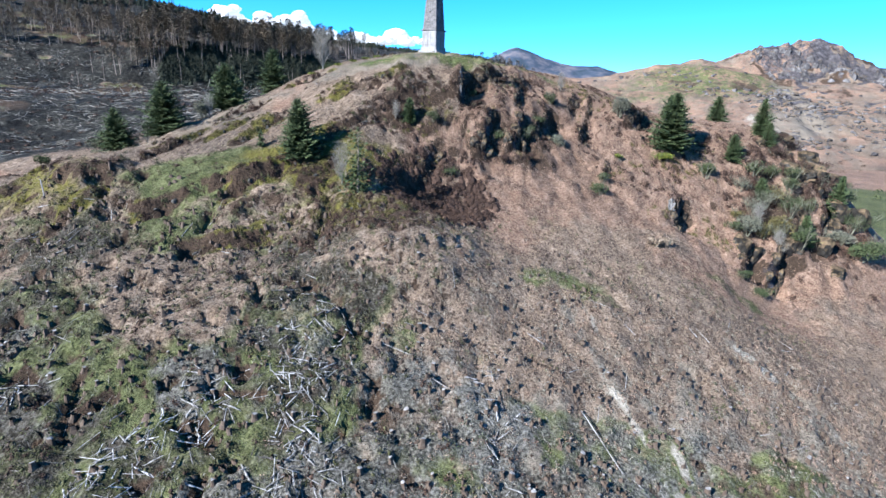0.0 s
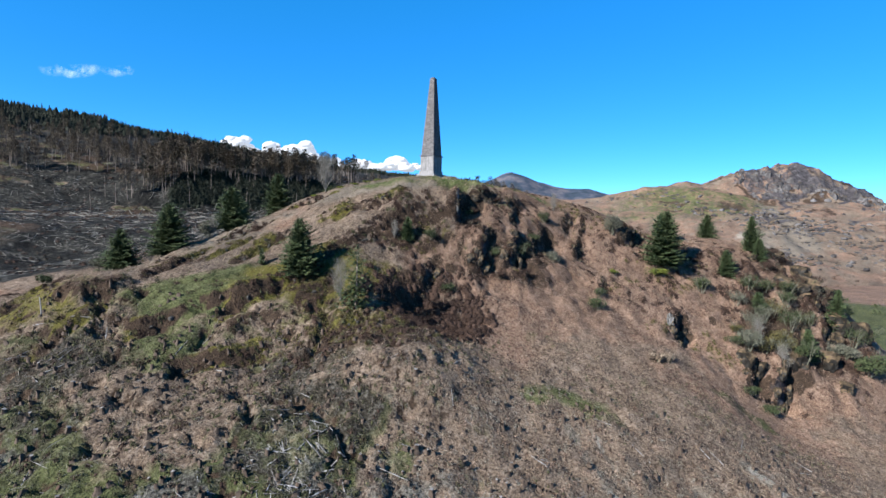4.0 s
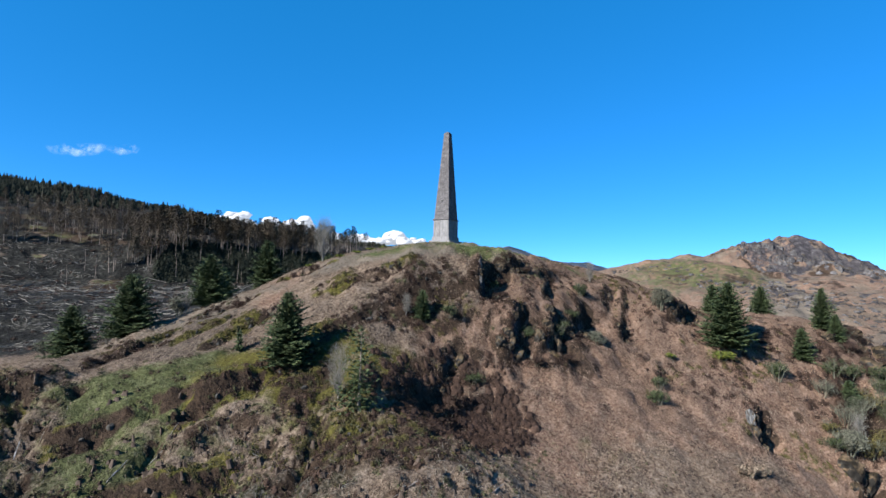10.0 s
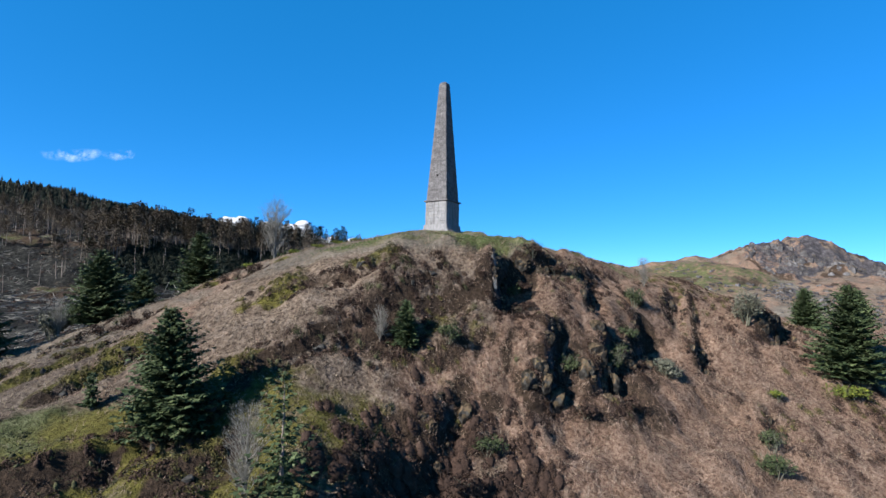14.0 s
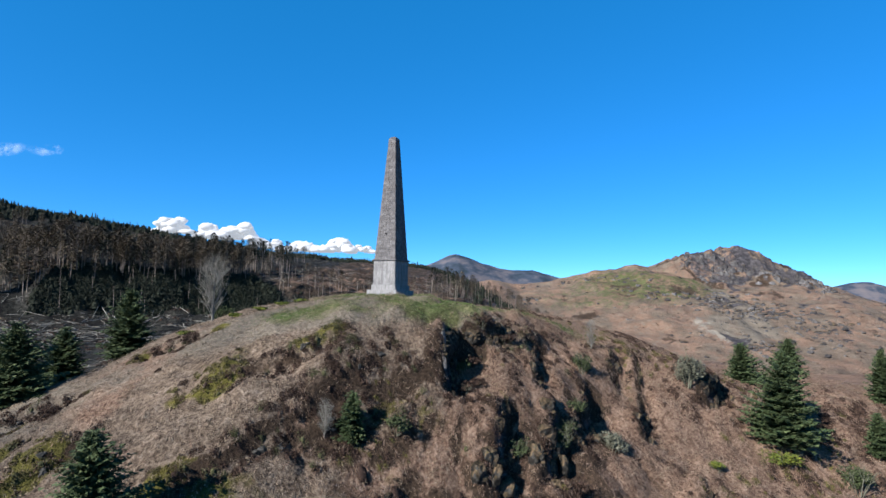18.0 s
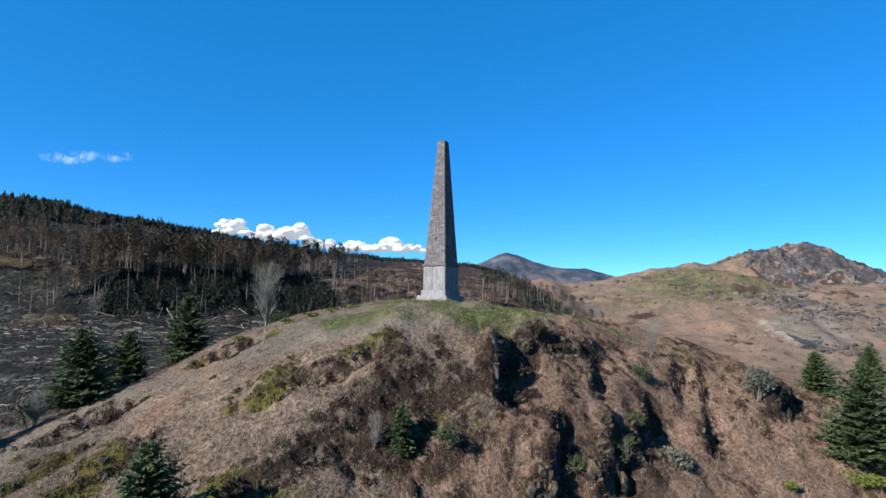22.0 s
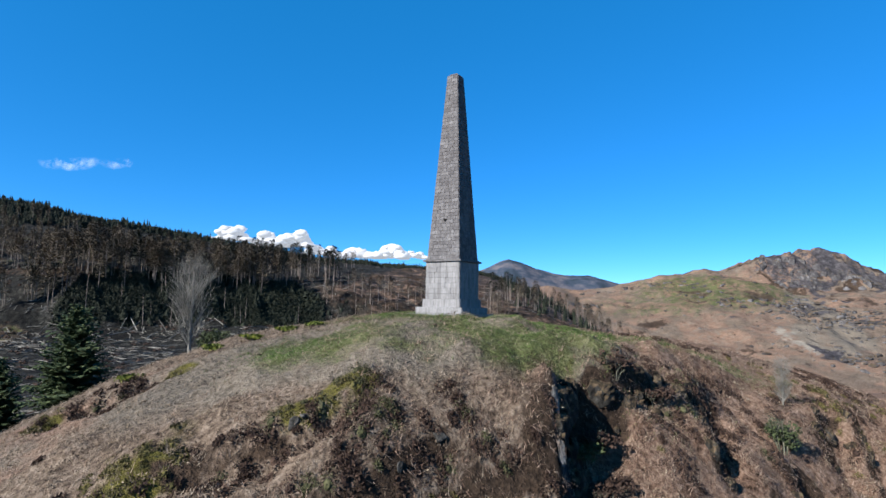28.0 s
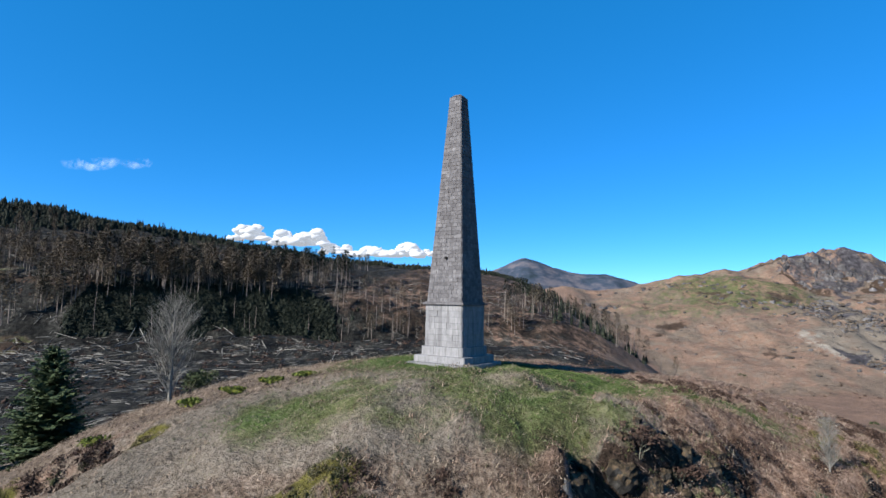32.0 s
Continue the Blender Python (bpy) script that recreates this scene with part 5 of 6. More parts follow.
def clumps(name, gen, x, y, leaves, size, leaf, material, label, flat=0.7, inner=0.0):
    """Low rounded scrub, each clump a dome of small leaves."""
    z = height(x, y)
    sx, sy = (np.clip(v, -0.9, 0.9) for v in normals(x, y, 0.8))
    n = len(x)
    r = size * gen.uniform(0.5, 1.4, n)
    x, y, z, sx, sy, r = (np.repeat(v, leaves) for v in (x, y, z, sx, sy, r))
    m = n * leaves
    d = gen.normal(0, 1, (m, 3))
    d /= np.linalg.norm(d, axis=1)[:, None]
    d[:, 2] = np.abs(d[:, 2])
    rad = gen.uniform(0.55, 1.05, m) * r
    c = np.stack([x + d[:, 0] * rad, y + d[:, 1] * rad, z + sx * d[:, 0] * rad + sy * d[:, 1] * rad + d[:, 2] * rad * flat], 1)
    q = gen.normal(0, 1, (m, 3)) + d
    q /= np.linalg.norm(q, axis=1)[:, None]
    w = np.cross(q, gen.normal(0, 1, (m, 3)))
    w /= np.linalg.norm(w, axis=1)[:, None] + 1e-9
    s = leaf * gen.uniform(0.5, 1.3, (m, 1))
    v = np.stack([c + q * s, c - q * s * 0.6 + w * s * 0.5, c - q * s * 0.6 - w * s * 0.5], 1).reshape(-1, 3)
    # a knobbly dome inside each clump
    ring = np.arange(7) * 2 * np.pi / 7
    dome = np.concatenate([np.stack([k * np.cos(ring + h), k * np.sin(ring + h), np.full(7, h)], 1) for k, h in ((1.0, -0.25), (0.9, 0.35), (0.55, 0.75))] + [np.array([[0, 0, 0.9]])])
    quads = [(a * 7 + i, a * 7 + (i + 1) % 7, a * 7 + 7 + (i + 1) % 7) for a in range(2) for i in range(7)] + [(a * 7 + i, a * 7 + 7 + (i + 1) % 7, a * 7 + 7 + i) for a in range(2) for i in range(7)] + [(14 + i, 14 + (i + 1) % 7, 21) for i in range(7)]
    first = slice(None, None, leaves) if inner else slice(0, 0)
    n = n if inner else 0
    b = dome[None] * (r[first] * inner)[:, None, None] * gen.uniform(0.72, 1.2, (n, 22, 1))
    core_v = np.stack([x[first][:, None] + b[:, :, 0], y[first][:, None] + b[:, :, 1], z[first][:, None] + sx[first][:, None] * b[:, :, 0] + sy[first][:, None] * b[:, :, 1] + flat * b[:, :, 2]], 2).reshape(-1, 3)
    core_f = (np.array(quads)[None] + (np.arange(n) * 22)[:, None, None] + m * 3).reshape(-1)
    index = np.concatenate([np.arange(m * 3), core_f]).astype(np.int32)
    me = bpy.data.meshes.new(name)
    me.vertices.add(m * 3 + n * 22)
    me.vertices.foreach_set("co", np.concatenate([v, core_v]).ravel())
    me.loops.add(len(index))
    me.loops.foreach_set("vertex_index", index)
    me.polygons.add(len(index) // 3)
    me.polygons.foreach_set("loop_start", np.arange(0, len(index), 3, dtype=np.int32))
    me.update(calc_edges=True)
    me.materials.append(material)
    return tagged(new(name, me), label, "heather", kind="stuff")


def ridgy(seed, cut):
    def chance(x, y):
        streak = grain(x * 0.75 + y * 0.35, y * 1.7 - x * 0.5, 6, seed, 3)
        c = crag_mask(x, y)
        rise = ribs(x, y)
        # heather is thickened at (3, -34) to carry the hollow's shadow too
        return np.clip((streak + 0.55 * c + 0.95 * strip_mask(x, y) + 0.30 * core(x, y) + 0.55 * patch(x, y, 3, -34, 9, 6, 25) + 0.35 * patch(x, y, -12, -45, 14, 7, 15) + 0.4 * smooth((rise - 0.62) / 0.3) - cut) * 2.2, 0, 1) * (1 - smooth((6.5 - np.hypot(x, y)) / 2)) * (0.25 + 0.75 * smooth((y + 62) / 12)) * (1 - 0.7 * patch(x, y, -34, -46, 18, 10, 10))
    return chance


x, y = scatter(gen, 19000, -72, 92, -64, 10, lambda x, y: ridgy(131, 0.60)(x, y) * (1 - 0.85 * mossy(x, y)))
clumps("heather", gen, x, y, 105, 0.5, 0.10, HEATHER, "dark brown heather clumps on the crags", 0.6, inner=0.36)
x, y = scatter(gen, 17000, -66, 40, -52, 2, lambda x, y: ridgy(131, 0.52)(x, y) * mossy(x, y))
clumps("moss_scrub", gen, x, y, 75, 0.36, 0.075, MOSS, "olive-yellow mossy scrub on the ledges", 0.6, inner=0.36)
x, y = scatter(gen, 4000, -60, 85, -95, 6, ridgy(171, 0.74))
clumps("green_scrub", gen, x, y, 100, 0.5, 0.08, BRAMBLE, "dark green low scrub in hollows", inner=0.4)


def tussocks(west):
    def chance(x, y):
        lower = smooth(((-34 if west else -42) - y) / 12) * (1 - smooth((x - 64) / 10))
        side = smooth((10 - x) / 14)
        return lower * (side if west else 1 - 0.8 * side) * np.clip(0.5 + 0.8 * grain(x, y, 4, 241 + west, 3), 0, 1)
    return chance


x, y = scatter(gen, 5600, -66, 16, -96, -35, tussocks(True))
clumps("tussock_green", gen, x, y, 32, 0.42, 0.09, BRAMBLE, "dark green tussocks and brambles on felled ground", 0.75, inner=0.35)
x, y = scatter(gen, 8200, -66, 20, -96, -35, lambda x, y: tussocks(True)(x, y) * (0.35 + 0.9 * smooth((ribs(x, y) - 0.5) / 0.3)))
clumps("tussock_dark", gen, x, y, 46, 0.46, 0.09, HEATHER, "dark brown heather and brash on felled ground", 0.7, inner=0.35)
x, y = scatter(gen, 9000, -4, 66, -96, -36, lambda x, y: np.clip(0.35 + 0.9 * grain(x, y, 5, 245, 3), 0, 1) * smooth((x - 0) / 8))
clumps("heath_tufts", gen, x, y, 8, 0.2, 0.09, HEATHER, "small dark heather tufts between bracken", 0.8, inner=0.45)
x, y = scatter(gen, 2600, 0, 60, -80, -36, lambda x, y: np.clip(1.6 * grain(x, y, 9, 247, 2) - 0.1, 0, 1))
clumps("green_tufts", gen, x, y, 22, 0.28, 0.07, BRAMBLE, "grey-green grass tufts on the bracken slope", 0.6, inner=0.5)
x, y = scatter(gen, 3600, -10, 66, -98, -42, tussocks(False))
clumps("tussock_pale", gen, x, y, 34, 0.36, 0.07, GREY_STRAW, "pale grass tussocks on felled ground", 0.6)
x, y = scatter(gen, 5200, -20, 66, -98, -40, tussocks(False))
clumps("tussock_brown", gen, x, y, 30, 0.36, 0.08, RUST, "brown bracken tussocks on felled ground", 0.6)
x, y = scatter(gen, 5200, -66, 86, -46, 10, lambda x, y: np.clip(share("bracken")(x, y) * (0.35 + 0.9 * grain(x, y, 6, 251, 3)), 0, 1))
clumps("bracken_heaps", gen, x, y, 40, 0.5, 0.08, BRACKEN, "humped heaps of dead bracken", 0.55)


x, y = scatter(gen, 15000, -6, 62, -38, 5, lambda x, y: np.clip(0.35 + 0.9 * grain(x, y, 5, 253, 3), 0, 1) * share("bracken")(x, y) * smooth((np.hypot(x, y) - 12) / 4))
blades("bracken_fronds", gen, x, y, 9, 0.6, 0.022, 0.5, RUST, "long drooping fronds of dead bracken", "bracken", 0.6)
x, y = scatter(gen, 2600, 13, 64, -24, 9, lambda x, y: np.clip(1.3 * grain(x, y, 6, 257, 3) + 0.05, 0, 1) * share("bracken")(x, y))
clumps("crest_heather", gen, x, y, 95, 0.55, 0.10, HEATHER, "dark heather tufts over the broken ground", 0.6, inner=0.36)
x, y = scatter(gen, 2000, 9, 60, -26, 6, lambda x, y: np.clip(1.3 * grain(x, y, 6, 259, 3) + 0.02, 0, 1) * share("bracken")(x, y))
clumps("crest_moss", gen, x, y, 80, 0.45, 0.085, MOSS, "olive moss and bilberry over the broken ground", 0.55, inner=0.36)
# dark heather packed in the hollow, partly in place of its shadow
x, y = scatter(gen, 1500, -9, 14, -44, -25, lambda x, y: 1.2 * patch(x, y, 2, -35, 10, 7, 25))
clumps("hollow_heather", gen, x, y, 110, 0.75, 0.09, HEATHER, "dense dark heather in the hollow below the rocks", 0.8, inner=0.66)
x, y = scatter(gen, 1100, -26, 4, -56, -36, lambda x, y: patch(x, y, -9, -45, 12, 6, 12) * np.clip(0.55 + 1.1 * grain(x, y, 4, 263, 3), 0, 1))
clumps("bank_moss", gen, x, y, 80, 0.5, 0.085, MOSS, "olive moss and bilberry on the bank below the spruces", 0.5, inner=0.4)
x, y = scatter(gen, 900, -26, 6, -56, -36, lambda x, y: patch(x, y, -8, -45, 13, 6, 12) * np.clip(0.4 + 1.2 * grain(x, y, 4, 267, 3), 0, 1))
clumps("bank_heather", gen, x, y, 90, 0.5, 0.085, HEATHER, "dark heather on the bank below the spruces", 0.7, inner=0.6)

x, y = scatter(gen, 1500, 55, 92, -29, 4, lambda x, y: np.clip(0.35 + 1.0 * grain(x, y, 6, 297, 3), 0, 1) * patch(x, y, 73, -13, 17, 13))
clumps("crag_heather", gen, x, y, 95, 0.85, 0.14, HEATHER, "dark heather over the crag at the end of the knoll", 0.75, inner=0.5)

# ---- felled slope ----
def stump_mesh(seed):
    r = random.Random(seed)
    heap = Heap()
    rad, tall = r.uniform(0.14, 0.23), r.uniform(0.25, 0.5)
    n, rings = 9, []
    for z, k in ((-0.25, 1.7), (0.02, 1.35), (0.12, 1.08), (tall, 0.95)):
        rings.append([(rad * k * (1 + 0.16 * math.sin(3 * i * 0.7 + seed)) * math.cos(6.283 * i / n), rad * k * (1 + 0.14 * math.cos(2 * i + seed)) * math.sin(6.283 * i / n), z + (0.05 * math.cos(i) if z == tall else 0)) for i in range(n)])
    v = [p for ring in rings for p in ring]
    f = [(a * n + i, a * n + (i + 1) % n, (a + 1) * n + (i + 1) % n, (a + 1) * n + i) for a in range(3) for i in range(n)]
    heap.add(v, f)
    body = heap.mesh("stump", BARK)
    top = mesh_from("cut_top", [(p[0], p[1], p[2] + 0.004) for p in rings[-1]], [tuple(range(n))], BLEACHED)
    return body, top


STUMPS = [stump_mesh(s) for s in range(8)]
rng = random.Random(5)
made = 0
while made < 290:
    x, y = rng.uniform(-55, 66), rng.uniform(-94, -38)
    if rng.random() > float(zones(np.array([x]), np.array([y]), None)["felled"][0]):
        continue
    body, top = rng.choice(STUMPS)
    ob = tagged(new("tree_stump", body), "weathered grey sawn conifer stump", "stump", "stumps on the felled slope")
    ob.matrix_world = Matrix.LocRotScale((x, y, at(x, y) - 0.02), Euler((rng.uniform(-0.12, 0.12), rng.uniform(-0.12, 0.12), rng.uniform(0, 6.3))), (rng.uniform(0.8, 1.35),) * 3)
    hang("cut_top", top, ob, "pale sawn face")
    made += 1


old = Heap()
stump_shapes = [([tuple(v.co) for v in body.vertices], [tuple(p.vertices) for p in body.polygons]) for body, top in STUMPS]
sx_, sy_ = scatter(np.random.default_rng(61), 4200, -58, 66, -98, -36, lambda x, y: smooth((-38 - y) / 14) * np.clip(0.5 + 0.7 * grain(x, y, 6, 291, 2), 0, 1))
for x, y in zip(sx_.tolist(), sy_.tolist()):
    v, f = rng.choice(stump_shapes)
    old.add(v, f, Matrix.LocRotScale((x, y, at(x, y) - 0.02), Euler((rng.uniform(-0.25, 0.25), rng.uniform(-0.25, 0.25), rng.uniform(0, 6.3))), (rng.uniform(0.6, 1.5), rng.uniform(0.6, 1.5), rng.uniform(0.5, 1.2))))
tagged(new("old_stumps", old.mesh("old_stumps", BARK)), "dark rotting stumps among tussocks", "stumps", kind="stuff")


def log_mesh(seed):
    r = random.Random(seed)
    n = 5
    pts = [(0, 0.03 * math.sin(seed + 2 * i), (i / (n - 1) - 0.5)) for i in range(n)]
    rad = r.uniform(0.8, 1.1)
    heap = Heap()
    heap.add(*tube(pts, [rad * (1 - 0.09 * i) for i in range(n)], 6))
    return heap.v, heap.f


LOG_SHAPES = [log_mesh(s) for s in range(5)]


def log(x, y, length, radius, turn, lift, label="bleached cut branch lying on felled ground", name="fallen_log", heap=None):
    """A log laid along the slope."""
    half = length / 2
    dx, dy = math.cos(turn) * half, math.sin(turn) * half
    a, b = Vector((x - dx, y - dy, at(x - dx, y - dy))), Vector((x + dx, y + dy, at(x + dx, y + dy)))
    mid = (a + b) / 2
    mid.z = max(mid.z, at(x, y)) + radius * 0.6 + lift
    q = (b - a).to_track_quat("Z", "Y").to_matrix().to_4x4()
    m = Matrix.Translation(mid) @ q
    v, f = rng.choice(LOG_SHAPES)
    v = [(p[0] * (radius if abs(p[0]) > 0 else 1), p[1] * radius, p[2] * length) for p in v]
    if heap is not None:
        heap.add(v, f, m)
        return
    ob = tagged(new(name, mesh_from(name, v, f, BLEACHED)), label, "log", "cut timber on the felled slope")
    ob.matrix_world = m


BRASH_ROWS = [((-11, -63), (-6.5, -84), 1.4, 200), ((-14, -72), (-26, -89), 1.4, 190), ((-34, -74), (-42, -82), 1.6, 80), ((-8, -82), (-16, -92), 1.6, 70), ((9, -64), (12.5, -86), 0.9, 50)]
loose = Heap()
for (x0, y0), (x1, y1), wide, count in BRASH_ROWS:
    for k in range(count):
        t = rng.random() ** 0.8
        log(x0 + (x1 - x0) * t + rng.gauss(0, wide * 1.3), y0 + (y1 - y0) * t + rng.gauss(0, 1.8), rng.uniform(0.4, 1.8), rng.uniform(0.03, 0.10), rng.uniform(0, 3.14), rng.uniform(0, 0.3), heap=None if k % 5 < 2 else loose)
for k in range(110):
    log(rng.uniform(-50, 62), rng.uniform(-92, -46), rng.uniform(0.6, 3.2), rng.uniform(0.03, 0.08), rng.uniform(0, 3.14), 0.02)
log(22.0, -71.5, 6.2, 0.07, -1.1, 0.1, "long pale pole lying down the slope", "long_pole")
log(-7.0, -78.0, 2.2, 0.13, -0.5, 0.15)

tagged(new("cut_branches", loose.mesh("cut_branches", BLEACHED)), "heaps of bleached cut branches in rows", "branches", kind="stuff")

# a weathered stake on the far bank of the slope
stake = Heap()
stake.add(*tube([(0, 0, -0.4), (-0.1, 0, 1.2), (-0.25, 0, 2.6)], [0.1, 0.09, 0.07], 7))
ob = tagged(new("wooden_stake", stake.mesh("wooden_stake", BLEACHED)), "leaning pale weathered wooden stake in grass", "stake")
ob.location = (-50.0, -50.0, at(-50.0, -50.0))
twigs = Heap()
for k in range(3200):
    x0, y0 = rng.uniform(-60, 62), rng.uniform(-95, -46)
    row = min(abs(x0 - (a[0] + (b[0] - a[0]) * (y0 - a[1]) / (b[1] - a[1]))) / w for a, b, w, c in BRASH_ROWS)
    if row > 1.6 and rng.random() < 0.72:
        continue
    t = rng.uniform(0, 6.28)
    l = rng.uniform(0.3, 1.1)
    p, q = Vector((x0, y0, 0)), Vector((x0 + l * math.cos(t), y0 + l * math.sin(t), 0))
    p.z, q.z = at(p.x, p.y) + 0.03, at(q.x, q.y) + rng.uniform(0.03, 0.3)
    twigs.add(*tube([p, q], [0.028, 0.012], 3))
tagged(new("brash", twigs.mesh("brash", GREY_TWIG)), "grey twigs and brash left after felling", "brash", kind="stuff")


# ---- the wooded hillside behind ----
def larch_variant(seed, h):
    r = random.Random(seed)
    trunk, crown = Heap(), Heap()
    bend = r.uniform(-0.4, 0.4)
    pts = [Vector((bend * t * t, 0.2 * bend * t, h * t - 0.4)) for t in (0, 0.35, 0.7, 1.0)]
    trunk.add(*tube(pts, [0.16, 0.13, 0.09, 0.03], 5))
    low = r.uniform(0.36, 0.6)
    for k in range(9):
        z = h * r.uniform(0.2, 0.6)
        a = r.uniform(0, 6.28)
        trunk.add(*tube([(0, 0, z), (math.cos(a) * 0.9, math.sin(a) * 0.9, z + r.uniform(-0.2, 0.4))], [0.03, 0.01], 3))
    for k in range(400):
        t = r.uniform(low, 1.02)
        reach = h * 0.19 * (1.1 - 0.75 * (t - low) / (1 - low)) * r.uniform(0.2, 1.0)
        a = r.uniform(0, 6.28)
        c = Vector((math.cos(a) * reach + bend * t * t, math.sin(a) * reach, h * t - reach * 0.2))
        q = Vector((math.cos(a), math.sin(a), r.uniform(-0.3, 0.5)))
        w = Vector((-math.sin(a), math.cos(a), r.uniform(-0.6, 0.6)))
        s = r.uniform(0.22, 0.58)
        crown.tri(c - q * s * 0.7, c + q * s + w * s * 0.35, c + q * s * 0.4 - w * s * 0.6)
    return trunk, crown


def far_tree(trunk, crown, material, name, label):
    tree = tagged(new(name), label, "tree", "trees of the wood behind")
    hang("trunk", trunk.mesh("trunk", LARCH_BARK), tree)
    hang("crown", crown.mesh("crown", material), tree)
    return tree


LARCHES = [far_tree(*larch_variant(400 + i, 13.0), RUSSET, "larch_tree", "thin larch with russet crown on the felled hillside") for i in range(5)]
PINES = [far_tree(*larch_variant(420 + i, 13.0), FOREST, "pine_tree", "tall bare-trunked pine with a dark crown") for i in range(3)]


def pole_tree(seed):
    """A dead standing trunk with a few broken limbs."""
    r = random.Random(seed)
    trunk, limbs = Heap(), Heap()
    bend = r.uniform(-0.7, 0.7)
    trunk.add(*tube([Vector((bend * t * t, 0.3 * bend * t, 13.0 * t - 0.4)) for t in (0, 0.35, 0.7, 1.0)], [0.13, 0.11, 0.08, 0.03], 5))
    for k in range(26):
        t, a = r.uniform(0.25, 0.98), r.uniform(0, 6.28)
        reach = r.uniform(0.4, 1.7) * (1.15 - t)
        limbs.add(*tube([(bend * t * t, 0.3 * bend * t, 13.0 * t - 0.4), (bend * t * t + math.cos(a) * reach, math.sin(a) * reach, 13.0 * t - 0.4 + r.uniform(-0.2, 0.7))], [0.035, 0.012], 3))
    tree = tagged(new("dead_tree"), "bare dead trunk standing on felled ground", "tree", "trees of the wood behind")
    hang("trunk", trunk.mesh("trunk", LARCH_BARK), tree)
    tagged(hang("limbs", limbs.mesh("limbs", LARCH_BARK), tree), kind="stuff")
    return tree


POLES = [pole_tree(460 + i) for i in range(4)]
used = set()


def plant(kinds, x, y, tall):
    """Puts the first tree of a kind at its place, later ones as copies."""
    src = rng.choice(kinds)
    m = Matrix.LocRotScale((x, y, at(x, y) - 0.2), Euler((rng.uniform(-0.05, 0.05), rng.uniform(-0.05, 0.05), rng.uniform(0, 6.3))), None)
    ob = src if src.name not in used else copy_thing(src, m)
    used.add(src.name)
    ob.matrix_basis = m
    ob.scale = (tall / 13.0,) * 3


def bench_foot(x):
    return float(np.interp(x, [-400, -220, -130, -60, 0, 60, 120, 180], [20, 60, 102, 140, 160, 180, 230, 300]))


# the open larch stand along the top of the bank and back over the bench
for k in range(250):
    x = rng.uniform(-140, -68)
    plant(LARCHES if rng.random() < 0.8 else PINES, x, bench_foot(x) + 16 + abs(rng.gauss(0, 34)), rng.uniform(9, 16))
for k in range(70):
    x = rng.uniform(-205, -135)
    plant(LARCHES, x, bench_foot(x) + 48 + abs(rng.gauss(0, 40)), rng.uniform(8, 13))
for k in range(60):
    t = rng.random()
    plant(LARCHES if rng.random() < 0.5 else POLES, 22 + 68 * t + rng.gauss(0, 6), 200 + 30 * t + rng.uniform(-14, 40), rng.uniform(9, 15))
for k in range(30):
    plant(PINES, rng.uniform(-150, -90), rng.uniform(250, 420), rng.uniform(12, 16))
for k in range(34):
    x = rng.uniform(-122, -58)
    plant(PINES, x, bench_foot(x) + rng.uniform(60, 130), rng.uniform(13, 18))
for k in range(90):
    x = rng.uniform(-62, 30)
    plant(POLES if rng.random() < 0.7 else LARCHES, x, bench_foot(x) + 4 + abs(rng.gauss(0, 22)), rng.uniform(6, 11))
for k in range(22):
    x = rng.uniform(-150, -60)
    plant(POLES, x, bench_foot(x) + rng.uniform(4, 22), rng.uniform(6, 11))
upper_trunks, upper_crowns = Heap(), Heap()
UPPER = [larch_variant(440 + i, 13.0) for i in range(3)]
for k in range(300):
    x = rng.uniform(-270, -72)
    y0 = bench_foot(x) + 50 + rng.uniform(0, 1) ** 1.2 * 190
    tr, cr = rng.choice(UPPER)
    m = Matrix.LocRotScale((x, y0, at(x, y0) - 0.2), Euler((0, 0, rng.uniform(0, 6.3))), (rng.uniform(0.5, 1.0),) * 3)
    upper_trunks.add(tr.v, tr.f, m)
    upper_crowns.add(cr.v, cr.f, m)
stand = tagged(new("upper_wood"), "scattered thin larch and pine on the felled slope", "wood", kind="stuff")
hang("trunks", upper_trunks.mesh("trunks", LARCH_BARK), stand)
hang("crowns", upper_crowns.mesh("crowns", RUSSET), stand)
# the saplings on the skyline beside the monument and the lone trees behind it
for x, y, tall in ((16, 190, 16), (20, 205, 13), (26, 215, 15), (-14, 330, 15), (-18, 360, 13), (30, 240, 14)):
    plant(PINES, x, y, tall)


def spire(heap, x, y, h, r, rng):
    """A small far spruce: ragged whorls round a stem."""
    z0 = at(x, y) - 0.3
    n = 6
    levels = 4
    for i in range(levels):
        t0, t1 = i / levels, min(1.0, (i + 1.5) / levels)
        ra = r * (1 - t0) * rng.uniform(0.85, 1.15)
        a0 = rng.uniform(0, 6.28)
        top = (x, y, z0 + h * (t1 if i < levels - 1 else 1.04))
        for s in range(n):
            a, b = a0 + 6.283 * s / n, a0 + 6.283 * (s + 0.8) / n
            k1, k2 = rng.uniform(0.7, 1.15), rng.uniform(0.7, 1.15)
            heap.tri(top, (x + ra * k1 * math.cos(a), y + ra * k1 * math.sin(a), z0 + h * (0.06 + 0.94 * t0) + rng.uniform(-0.3, 0.2)), (x + ra * k2 * math.cos(b), y + ra * k2 * math.sin(b), z0 + h * (0.06 + 0.94 * t0) + rng.uniform(-0.3, 0.2)))


